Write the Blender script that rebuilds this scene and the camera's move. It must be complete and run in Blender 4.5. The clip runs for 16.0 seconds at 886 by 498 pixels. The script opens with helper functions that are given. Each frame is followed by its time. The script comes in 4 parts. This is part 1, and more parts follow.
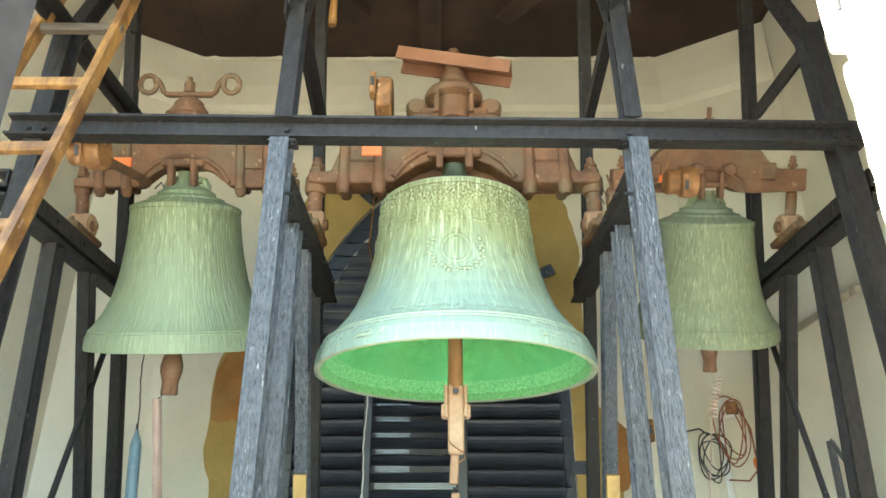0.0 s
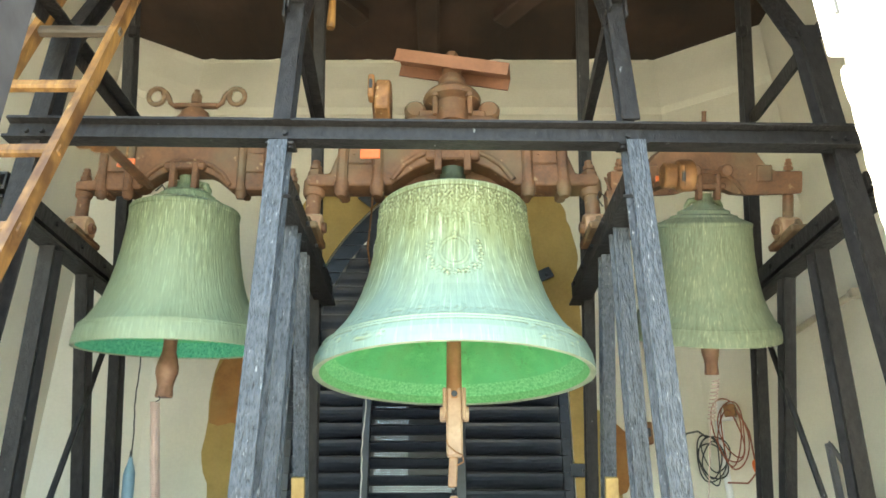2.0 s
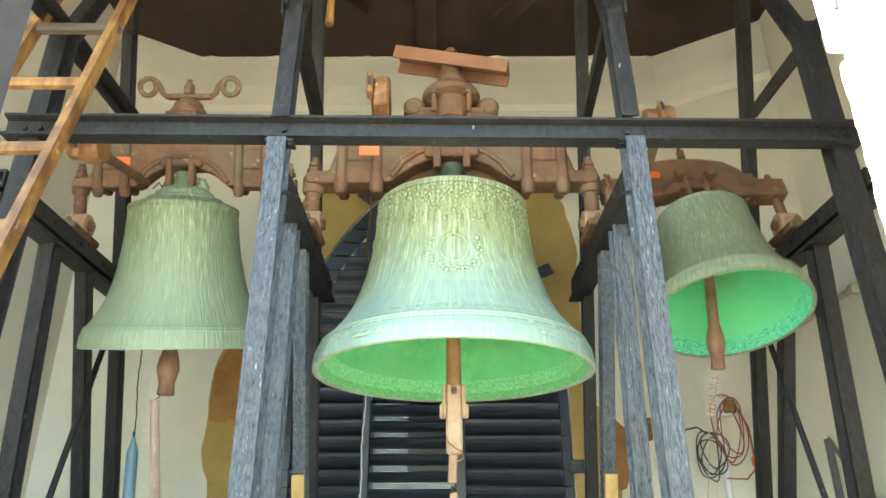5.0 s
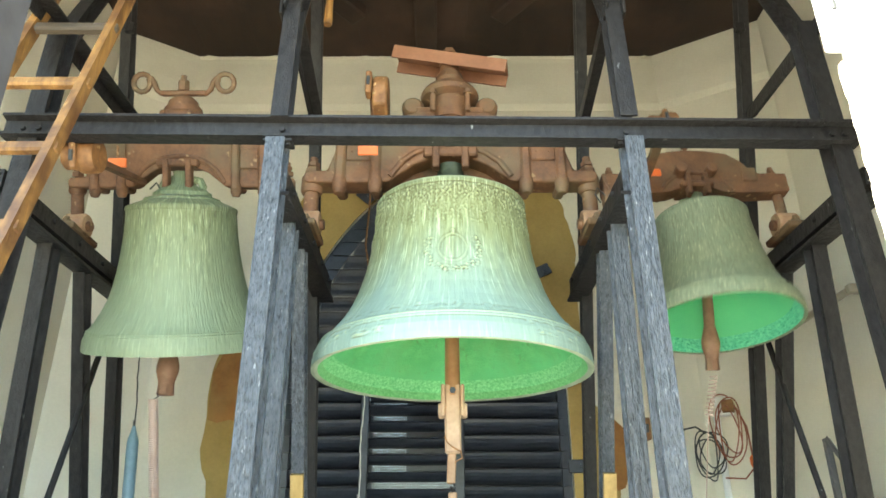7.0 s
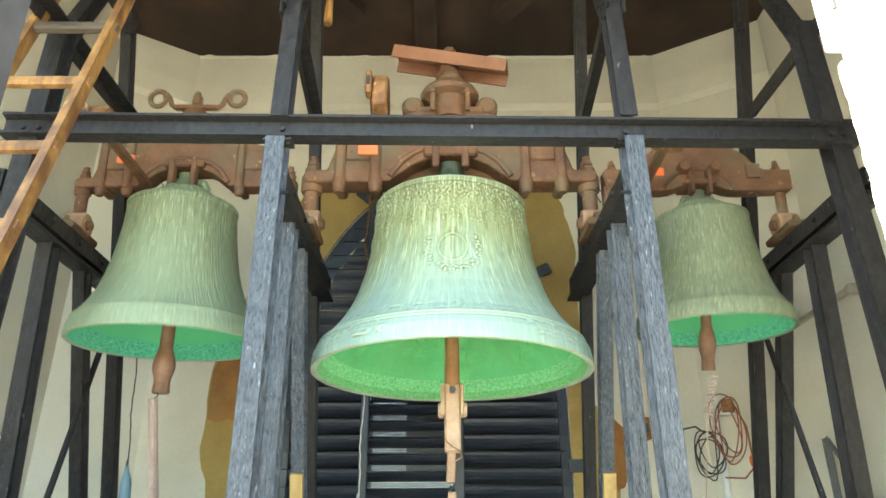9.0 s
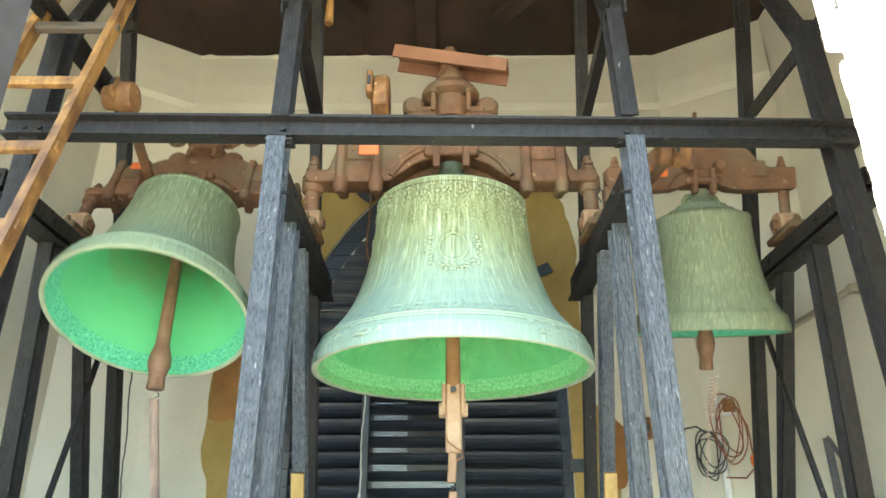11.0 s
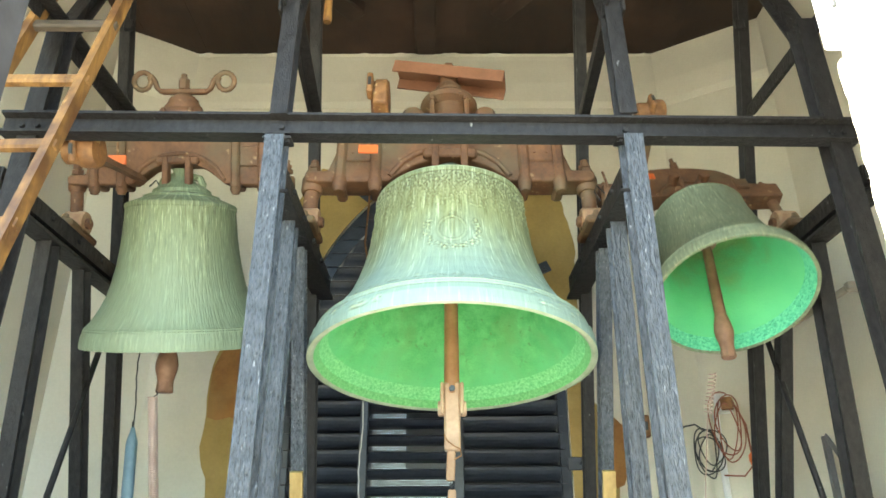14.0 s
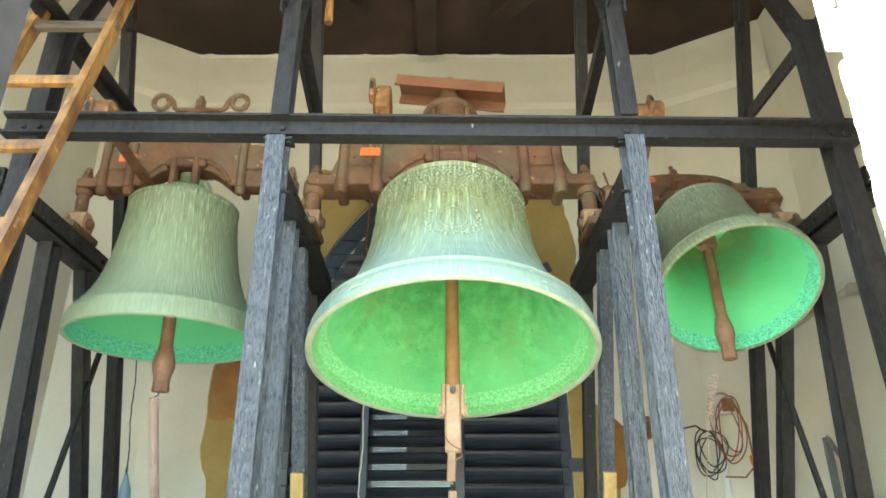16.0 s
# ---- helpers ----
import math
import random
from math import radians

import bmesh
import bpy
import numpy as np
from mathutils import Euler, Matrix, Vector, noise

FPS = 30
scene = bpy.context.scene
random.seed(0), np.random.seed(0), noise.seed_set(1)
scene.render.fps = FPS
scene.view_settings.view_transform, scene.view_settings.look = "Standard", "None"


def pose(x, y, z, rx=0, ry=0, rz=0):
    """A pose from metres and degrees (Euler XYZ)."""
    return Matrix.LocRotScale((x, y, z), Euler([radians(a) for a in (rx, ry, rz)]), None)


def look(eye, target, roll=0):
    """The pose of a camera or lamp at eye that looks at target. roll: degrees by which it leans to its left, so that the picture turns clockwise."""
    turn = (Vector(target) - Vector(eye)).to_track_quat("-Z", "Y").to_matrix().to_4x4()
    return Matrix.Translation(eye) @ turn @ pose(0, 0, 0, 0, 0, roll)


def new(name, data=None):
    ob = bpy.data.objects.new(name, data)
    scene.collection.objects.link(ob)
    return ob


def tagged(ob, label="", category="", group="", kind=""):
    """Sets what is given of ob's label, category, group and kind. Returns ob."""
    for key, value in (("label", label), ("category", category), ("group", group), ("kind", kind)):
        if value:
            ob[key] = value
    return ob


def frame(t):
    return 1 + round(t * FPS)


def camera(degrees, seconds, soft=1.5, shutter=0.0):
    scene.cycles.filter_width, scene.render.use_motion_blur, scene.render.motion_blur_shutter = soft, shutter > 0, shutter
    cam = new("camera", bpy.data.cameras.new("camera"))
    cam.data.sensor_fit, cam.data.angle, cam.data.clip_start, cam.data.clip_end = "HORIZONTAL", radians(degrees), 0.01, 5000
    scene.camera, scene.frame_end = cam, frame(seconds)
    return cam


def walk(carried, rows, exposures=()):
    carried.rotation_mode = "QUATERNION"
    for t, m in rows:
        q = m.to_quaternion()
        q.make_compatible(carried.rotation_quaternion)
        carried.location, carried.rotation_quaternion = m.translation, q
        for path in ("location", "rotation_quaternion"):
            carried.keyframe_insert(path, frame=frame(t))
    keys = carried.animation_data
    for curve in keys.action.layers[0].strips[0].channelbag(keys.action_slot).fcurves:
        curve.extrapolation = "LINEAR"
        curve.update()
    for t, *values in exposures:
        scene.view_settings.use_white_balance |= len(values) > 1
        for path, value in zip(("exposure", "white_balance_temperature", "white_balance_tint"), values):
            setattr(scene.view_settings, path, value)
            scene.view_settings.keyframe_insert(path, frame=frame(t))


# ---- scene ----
# The camera: held by hand before the belfry opening, tilted up; it only sways a little.
cam = camera(63.7, 16.0, soft=1.6, shutter=0.6)
EYE = 1.6
SWAY = [(0.0, 0.000, 0.000, 0.000), (0.5, 0.144, 0.002, 0.020), (1.0, 0.275, 0.004, -0.060), (1.5, 0.287, -0.105, -0.094),
        (2.0, 0.215, -0.139, -0.082), (2.5, 0.173, -0.053, -0.070), (3.0, 0.165, -0.027, -0.096), (3.5, 0.074, -0.039, -0.145),
        (4.0, 0.035, -0.146, -0.189), (6.5, -0.138, -0.244, -0.263), (7.0, -0.053, -0.310, -0.290), (7.5, 0.079, -0.245, -0.252),
        (8.0, 0.090, -0.239, -0.247), (8.5, 0.099, -0.244, -0.225), (9.0, -0.093, -0.320, -0.244), (11.5, -0.110, -0.237, -0.232),
        (12.0, -0.023, -0.259, -0.232), (12.5, -0.030, -0.230, -0.224), (13.0, -0.119, -0.284, -0.220), (13.5, -0.221, -0.301, -0.243),
        (14.0, -0.242, -0.362, -0.300), (14.5, -0.257, -0.428, -0.280), (15.0, -0.280, -0.334, -0.233), (15.5, -0.214, -0.318, -0.234),
        (16.0, -0.170, -0.279, -0.215)]
TILT = 23.5
walk(cam, [(t, pose(0, 0, EYE, 90 + TILT + p, 0, yaw) @ pose(0, 0, 0, 0, 0, r)) for t, p, yaw, r in SWAY],
     exposures=[(0.0, 3.08, 6850, -4), (16.0, 3.08, 6850, -4)])

# ---- world and sun ----
world = bpy.data.worlds.new("sky")
scene.world = world
world.use_nodes = True
wn = world.node_tree.nodes
sky = wn.new("ShaderNodeTexSky")
sky.sky_type, sky.sun_disc = "NISHITA", False
sky.sun_elevation, sky.sun_rotation = radians(44), radians(250)
world.node_tree.links.new(sky.outputs[0], wn["Background"].inputs[0])
wn["Background"].inputs[1].default_value = 0.15
sun = new("sun", bpy.data.lights.new("sun", "SUN"))
sun.data.energy, sun.data.angle, sun.data.color = 4.0, radians(0.5), (1.0, 0.95, 0.87)
sun.matrix_world = look((-7.0, -1.9, 6.6), (0, 0, 0))


# ---- materials ----
def material(name, dark, light, rough=0.6, metal=0.0, scale=8.0, stretch=(1, 1, 1), bump=0.2, fine=60.0,
             spots=None, spot_scale=25.0, spot_level=0.62, blotch=None, blotch_level=0.55, spec=0.5, radial=0.0, low=None,
             soft=0.06, runs=None, crest=None):
    """Two colours mixed by a broad and a fine noise, with spots, blotches and a fine relief."""
    m = bpy.data.materials.new(name)
    m.use_nodes = True
    n, ln = m.node_tree.nodes, m.node_tree.links.new
    b = n["Principled BSDF"]
    b.inputs["Metallic"].default_value = metal
    b.inputs["Specular IOR Level"].default_value = spec
    tc = n.new("ShaderNodeTexCoord")
    mp = n.new("ShaderNodeMapping")
    mp.inputs["Scale"].default_value = stretch
    ln(tc.outputs["Object"], mp.inputs["Vector"])

    if radial:
        # streaks that run down a turned surface
        flat, unit, wide, down, both = (n.new("ShaderNodeVectorMath") for _ in range(5))
        flat.operation, unit.operation, wide.operation, down.operation, both.operation = "MULTIPLY", "NORMALIZE", "SCALE", "MULTIPLY", "ADD"
        flat.inputs[1].default_value, down.inputs[1].default_value = (1, 1, 0), (0, 0, radial)
        wide.inputs["Scale"].default_value = 0.45
        ln(tc.outputs["Object"], flat.inputs[0])
        ln(flat.outputs[0], unit.inputs[0])
        ln(unit.outputs[0], wide.inputs[0])
        ln(tc.outputs["Object"], down.inputs[0])
        ln(wide.outputs[0], both.inputs[0])
        ln(down.outputs[0], both.inputs[1])
        mp = both

    def noise_tex(s, detail=5.0, vec=None):
        x = n.new("ShaderNodeTexNoise")
        x.inputs["Scale"].default_value, x.inputs["Detail"].default_value = s, detail
        ln(vec or mp.outputs[0], x.inputs["Vector"])
        return x

    def ramp(source, lo, hi):
        r = n.new("ShaderNodeMapRange")
        r.inputs["From Min"].default_value, r.inputs["From Max"].default_value = lo, hi
        ln(source, r.inputs["Value"])
        return r.outputs[0]

    def mix(fac, a, c):
        x = n.new("ShaderNodeMix")
        x.data_type = "RGBA"
        ln(fac, x.inputs["Factor"])
        for i, v in ((6, a), (7, c)):
            if isinstance(v, tuple):
                x.inputs[i].default_value = (*v, 1)
            else:
                ln(v, x.inputs[i])
        return x.outputs[2]

    broad, grain = noise_tex(scale), noise_tex(fine, 8.0)
    add = n.new("ShaderNodeMath")
    add.operation = "MULTIPLY_ADD"
    add.inputs[1].default_value = 0.45
    ln(grain.outputs["Fac"], add.inputs[0])
    ln(broad.outputs["Fac"], add.inputs[2])
    col = mix(ramp(add.outputs[0], 0.5, 0.95), dark, light)
    if blotch:
        bl = noise_tex(scale * 0.35, 6.0, tc.outputs["Object"])
        col = mix(ramp(bl.outputs["Fac"], blotch_level, blotch_level + 0.18), col, blotch)
    if spots:
        sp = noise_tex(spot_scale, 3.0)
        col = mix(ramp(sp.outputs["Fac"], spot_level, spot_level + soft), col, spots)
    if runs:
        # fine dark runs between the bright ones
        rn = noise_tex(spot_scale * 1.35, 4.0)
        col = mix(ramp(rn.outputs["Fac"], 0.56, 0.56 + soft), col, runs)
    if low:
        # lower part tinted as lit through the opening, mixed with staining, uneven edge
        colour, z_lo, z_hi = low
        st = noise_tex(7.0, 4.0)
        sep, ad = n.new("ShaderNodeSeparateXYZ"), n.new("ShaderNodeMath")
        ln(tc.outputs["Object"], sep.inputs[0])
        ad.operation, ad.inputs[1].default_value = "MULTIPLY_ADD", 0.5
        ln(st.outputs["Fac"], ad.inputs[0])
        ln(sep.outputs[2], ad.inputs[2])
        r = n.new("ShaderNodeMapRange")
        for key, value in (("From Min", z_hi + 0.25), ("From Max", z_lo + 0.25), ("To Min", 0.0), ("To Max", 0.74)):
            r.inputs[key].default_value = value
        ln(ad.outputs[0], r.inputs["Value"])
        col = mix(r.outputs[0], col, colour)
    if crest:
        # shade in the casting's hollows and highlights on its crests, put into the colour
        hollow, bright = crest
        geo = n.new("ShaderNodeNewGeometry")
        col = mix(ramp(geo.outputs["Pointiness"], 0.497, 0.465), col, hollow)
        col = mix(ramp(geo.outputs["Pointiness"], 0.51, 0.56), col, bright)
    ln(col, b.inputs["Base Color"])
    rr = n.new("ShaderNodeMapRange")
    rr.inputs["To Min"].default_value, rr.inputs["To Max"].default_value = max(rough - 0.12, 0.05), min(rough + 0.12, 1.0)
    ln(grain.outputs["Fac"], rr.inputs["Value"])
    ln(rr.outputs[0], b.inputs["Roughness"])
    bp = n.new("ShaderNodeBump")
    bp.inputs["Strength"].default_value, bp.inputs["Distance"].default_value = bump, 0.01
    ln(add.outputs[0], bp.inputs["Height"])
    ln(bp.outputs[0], b.inputs["Normal"])
    return m


STEEL = material("black_steel_paint", (0.0105, 0.0095, 0.0098), (0.031, 0.028, 0.0285), rough=0.5, spec=0.3, scale=40, fine=170, stretch=(1, 1, 0.5), bump=0.6,
                 spots=(0.25, 0.25, 0.25), spot_scale=34, spot_level=0.72)
# hammered steel paint made lighter and bluer: skylight on the legs is in the colour
SKYLITLEG = material("skylit_hammered_leg_paint", (0.015, 0.018, 0.024), (0.1, 0.112, 0.135), rough=0.3, scale=95, fine=260, stretch=(1, 1, 0.22), bump=1.0,
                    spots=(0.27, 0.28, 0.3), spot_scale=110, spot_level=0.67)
RUST = material("red_brown_primer", (0.076, 0.034, 0.017), (0.205, 0.095, 0.044), rough=0.7, scale=9, fine=70, bump=0.5,
                blotch=(0.15, 0.11, 0.06), blotch_level=0.5, spots=(0.3, 0.19, 0.1), spot_scale=22, spot_level=0.66)
PRIMER = material("fresh_red_primer", (0.19, 0.08, 0.042), (0.28, 0.125, 0.068), rough=0.6, scale=5, fine=60, bump=0.15)
PATINA = material("green_patina", (0.09, 0.108, 0.052), (0.29, 0.345, 0.185), rough=0.5, scale=70, fine=240, radial=0.13,
                  bump=0.65, spots=(0.46, 0.52, 0.32), spot_scale=105, spot_level=0.55, soft=0.14, runs=(0.12, 0.13, 0.075), blotch=(0.2, 0.235, 0.12), blotch_level=0.45,
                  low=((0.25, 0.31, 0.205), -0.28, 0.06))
# low: the bluish skylight on waist and lip, put into the colour
PATINA_BLUE = material("streaked_olive_patina", (0.125, 0.145, 0.06), (0.33, 0.385, 0.215), rough=0.58, scale=70, fine=240, radial=0.08,
                       bump=0.22, spots=(0.5, 0.57, 0.37), spot_scale=100, spot_level=0.555, soft=0.13, runs=(0.15, 0.17, 0.075), blotch=(0.25, 0.29, 0.15), blotch_level=0.45,
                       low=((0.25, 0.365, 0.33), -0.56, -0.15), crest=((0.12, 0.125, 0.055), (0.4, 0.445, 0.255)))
VERDIGRIS = material("verdigris_inside", (0.1, 0.42, 0.125), (0.23, 0.68, 0.25), rough=0.8, scale=14, fine=150, bump=0.9,
                     blotch=(0.2, 0.47, 0.16), blotch_level=0.5, spots=(0.15, 0.4, 0.13), spot_scale=34, spot_level=0.62, soft=0.1,
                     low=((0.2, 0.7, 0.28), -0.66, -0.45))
VERDIGRIS_RIM = material("verdigris_sound_bow", (0.14, 0.58, 0.2), (0.42, 0.88, 0.42), rough=0.85, scale=90, fine=260, bump=1.0)
# olive staining above; the flare's brighter low tint also holds the light it catches
VERDIGRIS_MINT = material("mint_verdigris_inside", (0.1, 0.22, 0.075), (0.22, 0.4, 0.15), rough=0.8, scale=7, fine=120, bump=0.5,
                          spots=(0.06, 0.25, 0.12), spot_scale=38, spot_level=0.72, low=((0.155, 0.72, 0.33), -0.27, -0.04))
VERDIGRIS_CROWN = material("mint_verdigris_crown", (0.1, 0.45, 0.2), (0.24, 0.7, 0.36), rough=0.8, scale=9, fine=120, bump=0.5)
RIM_MINT = material("mint_verdigris_sound_bow", (0.1, 0.52, 0.3), (0.22, 0.74, 0.43), rough=0.85, scale=60, fine=200, bump=1.0,
                    spots=(0.06, 0.38, 0.22), spot_scale=140, spot_level=0.55)
OLIVE_RIM = material("olive_inner_rim", (0.13, 0.48, 0.15), (0.32, 0.72, 0.3), rough=0.85, scale=90, fine=260, bump=0.8)
PLASTER = material("white_plaster", (0.68, 0.63, 0.52), (0.79, 0.74, 0.62), rough=0.9, scale=2.2, fine=70, bump=0.12,
                   blotch=(0.63, 0.58, 0.47), blotch_level=0.6)
WHITEWASH = material("whitewash", (0.78, 0.77, 0.76), (0.86, 0.85, 0.84), rough=0.9, scale=3, fine=60, bump=0.2)
OCHRE = material("ochre_bare_plaster", (0.32, 0.215, 0.07), (0.45, 0.31, 0.11), rough=0.9, scale=4, fine=60, bump=0.2)
CLAY = material("orange_clay_plaster", (0.26, 0.115, 0.035), (0.4, 0.19, 0.06), rough=0.9, scale=7, fine=60, bump=0.25,
                blotch=(0.36, 0.22, 0.08), blotch_level=0.55)
DARKWOOD = material("dark_roof_boards", (0.012, 0.0062, 0.004), (0.04, 0.021, 0.013), rough=0.75, scale=3.5, fine=30, stretch=(1, 0.4, 1), bump=0.3,
                    blotch=(0.07, 0.036, 0.024), blotch_level=0.5)
GREYWOOD = material("grey_weathered_wood", (0.05, 0.037, 0.025), (0.13, 0.095, 0.065), rough=0.7, scale=22, fine=90, stretch=(0.12, 1, 1), bump=0.4)
LADDERWOOD = material("varnished_ladder_wood", (0.1, 0.042, 0.012), (0.36, 0.185, 0.055), rough=0.5, scale=22, fine=90, stretch=(1, 1, 0.12), bump=0.3,
                      blotch=(0.1, 0.042, 0.014), blotch_level=0.47, spots=(0.5, 0.31, 0.12), spot_scale=60, spot_level=0.66, soft=0.12)
RAWTIMBER = material("raw_yellow_timber", (0.36, 0.22, 0.07), (0.58, 0.39, 0.15), rough=0.7, scale=16, fine=80, stretch=(1, 1, 0.2), bump=0.4,
                     blotch=(0.2, 0.12, 0.05), blotch_level=0.6)
LOUVRE = material("dark_louvre_paint", (0.02, 0.024, 0.034), (0.052, 0.06, 0.08), rough=0.33, scale=5, fine=50, bump=0.1)
CONCRETE = material("pale_concrete", (0.56, 0.57, 0.57), (0.68, 0.68, 0.67), rough=0.9, scale=2.0, fine=40, bump=0.2)
STONE = material("sandy_paving", (0.4, 0.345, 0.265), (0.53, 0.46, 0.355), rough=0.9, scale=1.2, fine=30, bump=0.2)

PATINA_DULL = material("dull_green_patina", (0.145, 0.165, 0.095), (0.245, 0.275, 0.17), rough=0.72, scale=55, fine=200, radial=0.25,
                       bump=0.3, spots=(0.37, 0.4, 0.24), spot_scale=110, spot_level=0.58, soft=0.14, runs=(0.15, 0.16, 0.1), blotch=(0.19, 0.225, 0.14), blotch_level=0.5)
# lip paler than the patina: the opening's light painted on it
LIPLIT = material("lit_bell_lip", (0.32, 0.36, 0.22), (0.5, 0.54, 0.38), rough=0.6, scale=12, fine=80, bump=0.2)
# lighter copy of the clapper paint, with warm reflected light in its colour
LITIRON = material("warm_lit_clapper_paint", (0.26, 0.115, 0.045), (0.39, 0.2, 0.09), rough=0.55, scale=8, fine=50, bump=0.25)
PINKIRON = material("pale_worn_clapper_iron", (0.36, 0.22, 0.135), (0.52, 0.35, 0.23), rough=0.55, scale=14, fine=70, bump=0.25)
# crown bronze darkened by the shade under the great yoke, put into the colour
CROWNSHADE = material("shaded_crown_bronze", (0.035, 0.042, 0.022), (0.08, 0.095, 0.055), rough=0.65, scale=20, fine=90, bump=0.3)
CLAPPER = material("brown_clapper_paint", (0.17, 0.08, 0.045), (0.3, 0.16, 0.1), rough=0.6, scale=8, fine=50, bump=0.25)
GREASED = material("greased_cast_iron", (0.28, 0.15, 0.08), (0.5, 0.33, 0.19), rough=0.55, scale=14, fine=60, bump=0.3, blotch=(0.22, 0.1, 0.055))
# weathered brown; on the drums and slotted plates its orange stands for warm light
LIT_WEATHERED = material("lit_weathered_orange_brown", (0.14, 0.058, 0.02), (0.34, 0.165, 0.062), rough=0.6, spots=(0.5, 0.32, 0.16), spot_scale=30, spot_level=0.64, scale=14, fine=60, bump=0.3)
LEATHER = material("brown_leather", (0.27, 0.15, 0.08), (0.42, 0.26, 0.15), rough=0.6, scale=12, fine=70, bump=0.25)
ORANGE = material("orange_plastic", (0.75, 0.14, 0.03), (0.85, 0.2, 0.05), rough=0.4, scale=6, fine=50, bump=0.05)
SPRINGWIRE = material("pale_spring_plastic", (0.42, 0.29, 0.23), (0.55, 0.4, 0.33), rough=0.5, scale=9, fine=50, bump=0.1)
PALECORD = material("pale_grey_cord", (0.42, 0.4, 0.36), (0.6, 0.57, 0.52), rough=0.8, scale=30, fine=90, bump=0.3)
BLUETUBE = material("pale_blue_paint", (0.12, 0.19, 0.24), (0.19, 0.28, 0.33), rough=0.4, scale=6, fine=50, bump=0.1)
RUBBER = material("black_rubber", (0.02, 0.02, 0.022), (0.05, 0.05, 0.05), rough=0.5, scale=9, fine=50, bump=0.1)
CABLE = material("rusty_orange_cable", (0.22, 0.06, 0.03), (0.34, 0.11, 0.06), rough=0.5, scale=9, fine=50, bump=0.1)
RAILPAINT = material("beige_rail_paint", (0.36, 0.3, 0.22), (0.46, 0.4, 0.3), rough=0.5, scale=9, fine=50, bump=0.1)
GATEPAINT = material("dull_gate_paint", (0.05, 0.046, 0.05), (0.09, 0.083, 0.088), rough=0.55, scale=9, fine=50, bump=0.2,
                     spots=(0.3, 0.3, 0.3), spot_level=0.72)
GREYPAINT = material("grey_steel_paint", (0.12, 0.12, 0.13), (0.2, 0.2, 0.21), rough=0.5, scale=9, fine=50, bump=0.1)

# ---- mesh helpers ----
def part(name, bm, mat, parent=None, label="", smooth=False, m=None):
    """Links a bmesh as one mesh object, under a thing or part where one is given."""
    me = bpy.data.meshes.new(name)
    bmesh.ops.recalc_face_normals(bm, faces=bm.faces)
    bm.to_mesh(me)
    bm.free()
    me.materials.append(mat)
    if smooth:
        for p in me.polygons:
            p.use_smooth = True
        me.set_sharp_from_angle(angle=radians(38))
    ob = new(name, me)
    if parent:
        ob.parent = parent
    if m:
        ob.matrix_basis = m
    return tagged(ob, label) if label else ob


def box(bm, size, m=None, bevel=0.004):
    made = bmesh.ops.create_cube(bm, size=1.0)["verts"]
    bmesh.ops.scale(bm, vec=size, verts=made)
    edges = list({e for v in made for e in v.link_edges})
    if bevel:
        r = bmesh.ops.bevel(bm, geom=edges, offset=min(bevel, min(size) * 0.4), segments=1, affect="EDGES")
        made = list({v for f in r["faces"] for v in f.verts} | {v for v in made if v.is_valid})
    bmesh.ops.transform(bm, matrix=m or Matrix(), verts=made)
    return bm


def between(a, b):
    """A pose at a whose z axis points to b, and the length."""
    a, b = Vector(a), Vector(b)
    d = b - a
    return Matrix.Translation(a) @ d.to_track_quat("Z", "Y").to_matrix().to_4x4(), d.length


def lathe(bm, profile, segs=32, m=None, close=False):
    """Turns (radius, height) pairs round z."""
    m = m or Matrix()
    rings = []
    for r, z in profile:
        if r < 1e-5:
            rings.append([bm.verts.new(m @ Vector((0, 0, z)))])
        else:
            rings.append([bm.verts.new(m @ Vector((r * math.cos(2 * math.pi * i / segs), r * math.sin(2 * math.pi * i / segs), z)))
                          for i in range(segs)])
    pairs = list(zip(rings, rings[1:]))
    if close:
        pairs.append((rings[-1], rings[0]))
    for a, b in pairs:
        for i in range(segs):
            j = (i + 1) % segs
            if len(a) == 1 and len(b) == 1:
                continue
            if len(a) == 1:
                bm.faces.new((a[0], b[i], b[j]))
            elif len(b) == 1:
                bm.faces.new((a[i], a[j], b[0]))
            else:
                bm.faces.new((a[i], a[j], b[j], b[i]))
    return bm


def rod(bm, a, b, r, segs=12, r2=None):
    m, length = between(a, b)
    r2 = r if r2 is None else r2
    return lathe(bm, [(0, 0), (r * 0.85, 0), (r, r * 0.15), (r2, length - r2 * 0.15), (r2 * 0.85, length), (0, length)], segs, m)


def prism(bm, outline, a, b, side=None):
    """Extrudes a closed outline of (u, v) from a to b; u runs along side."""
    a, b = Vector(a), Vector(b)
    w = (b - a).normalized()
    u = Vector(side or (1, 0, 0))
    u = (u - w * u.dot(w)).normalized()
    v = w.cross(u)
    lo = [bm.verts.new(a + u * p + v * q) for p, q in outline]
    hi = [bm.verts.new(b + u * p + v * q) for p, q in outline]
    k = len(outline)
    for i in range(k):
        bm.faces.new((lo[i], lo[(i + 1) % k], hi[(i + 1) % k], hi[i]))
    bm.faces.new(lo[::-1])
    bm.faces.new(hi)
    return bm


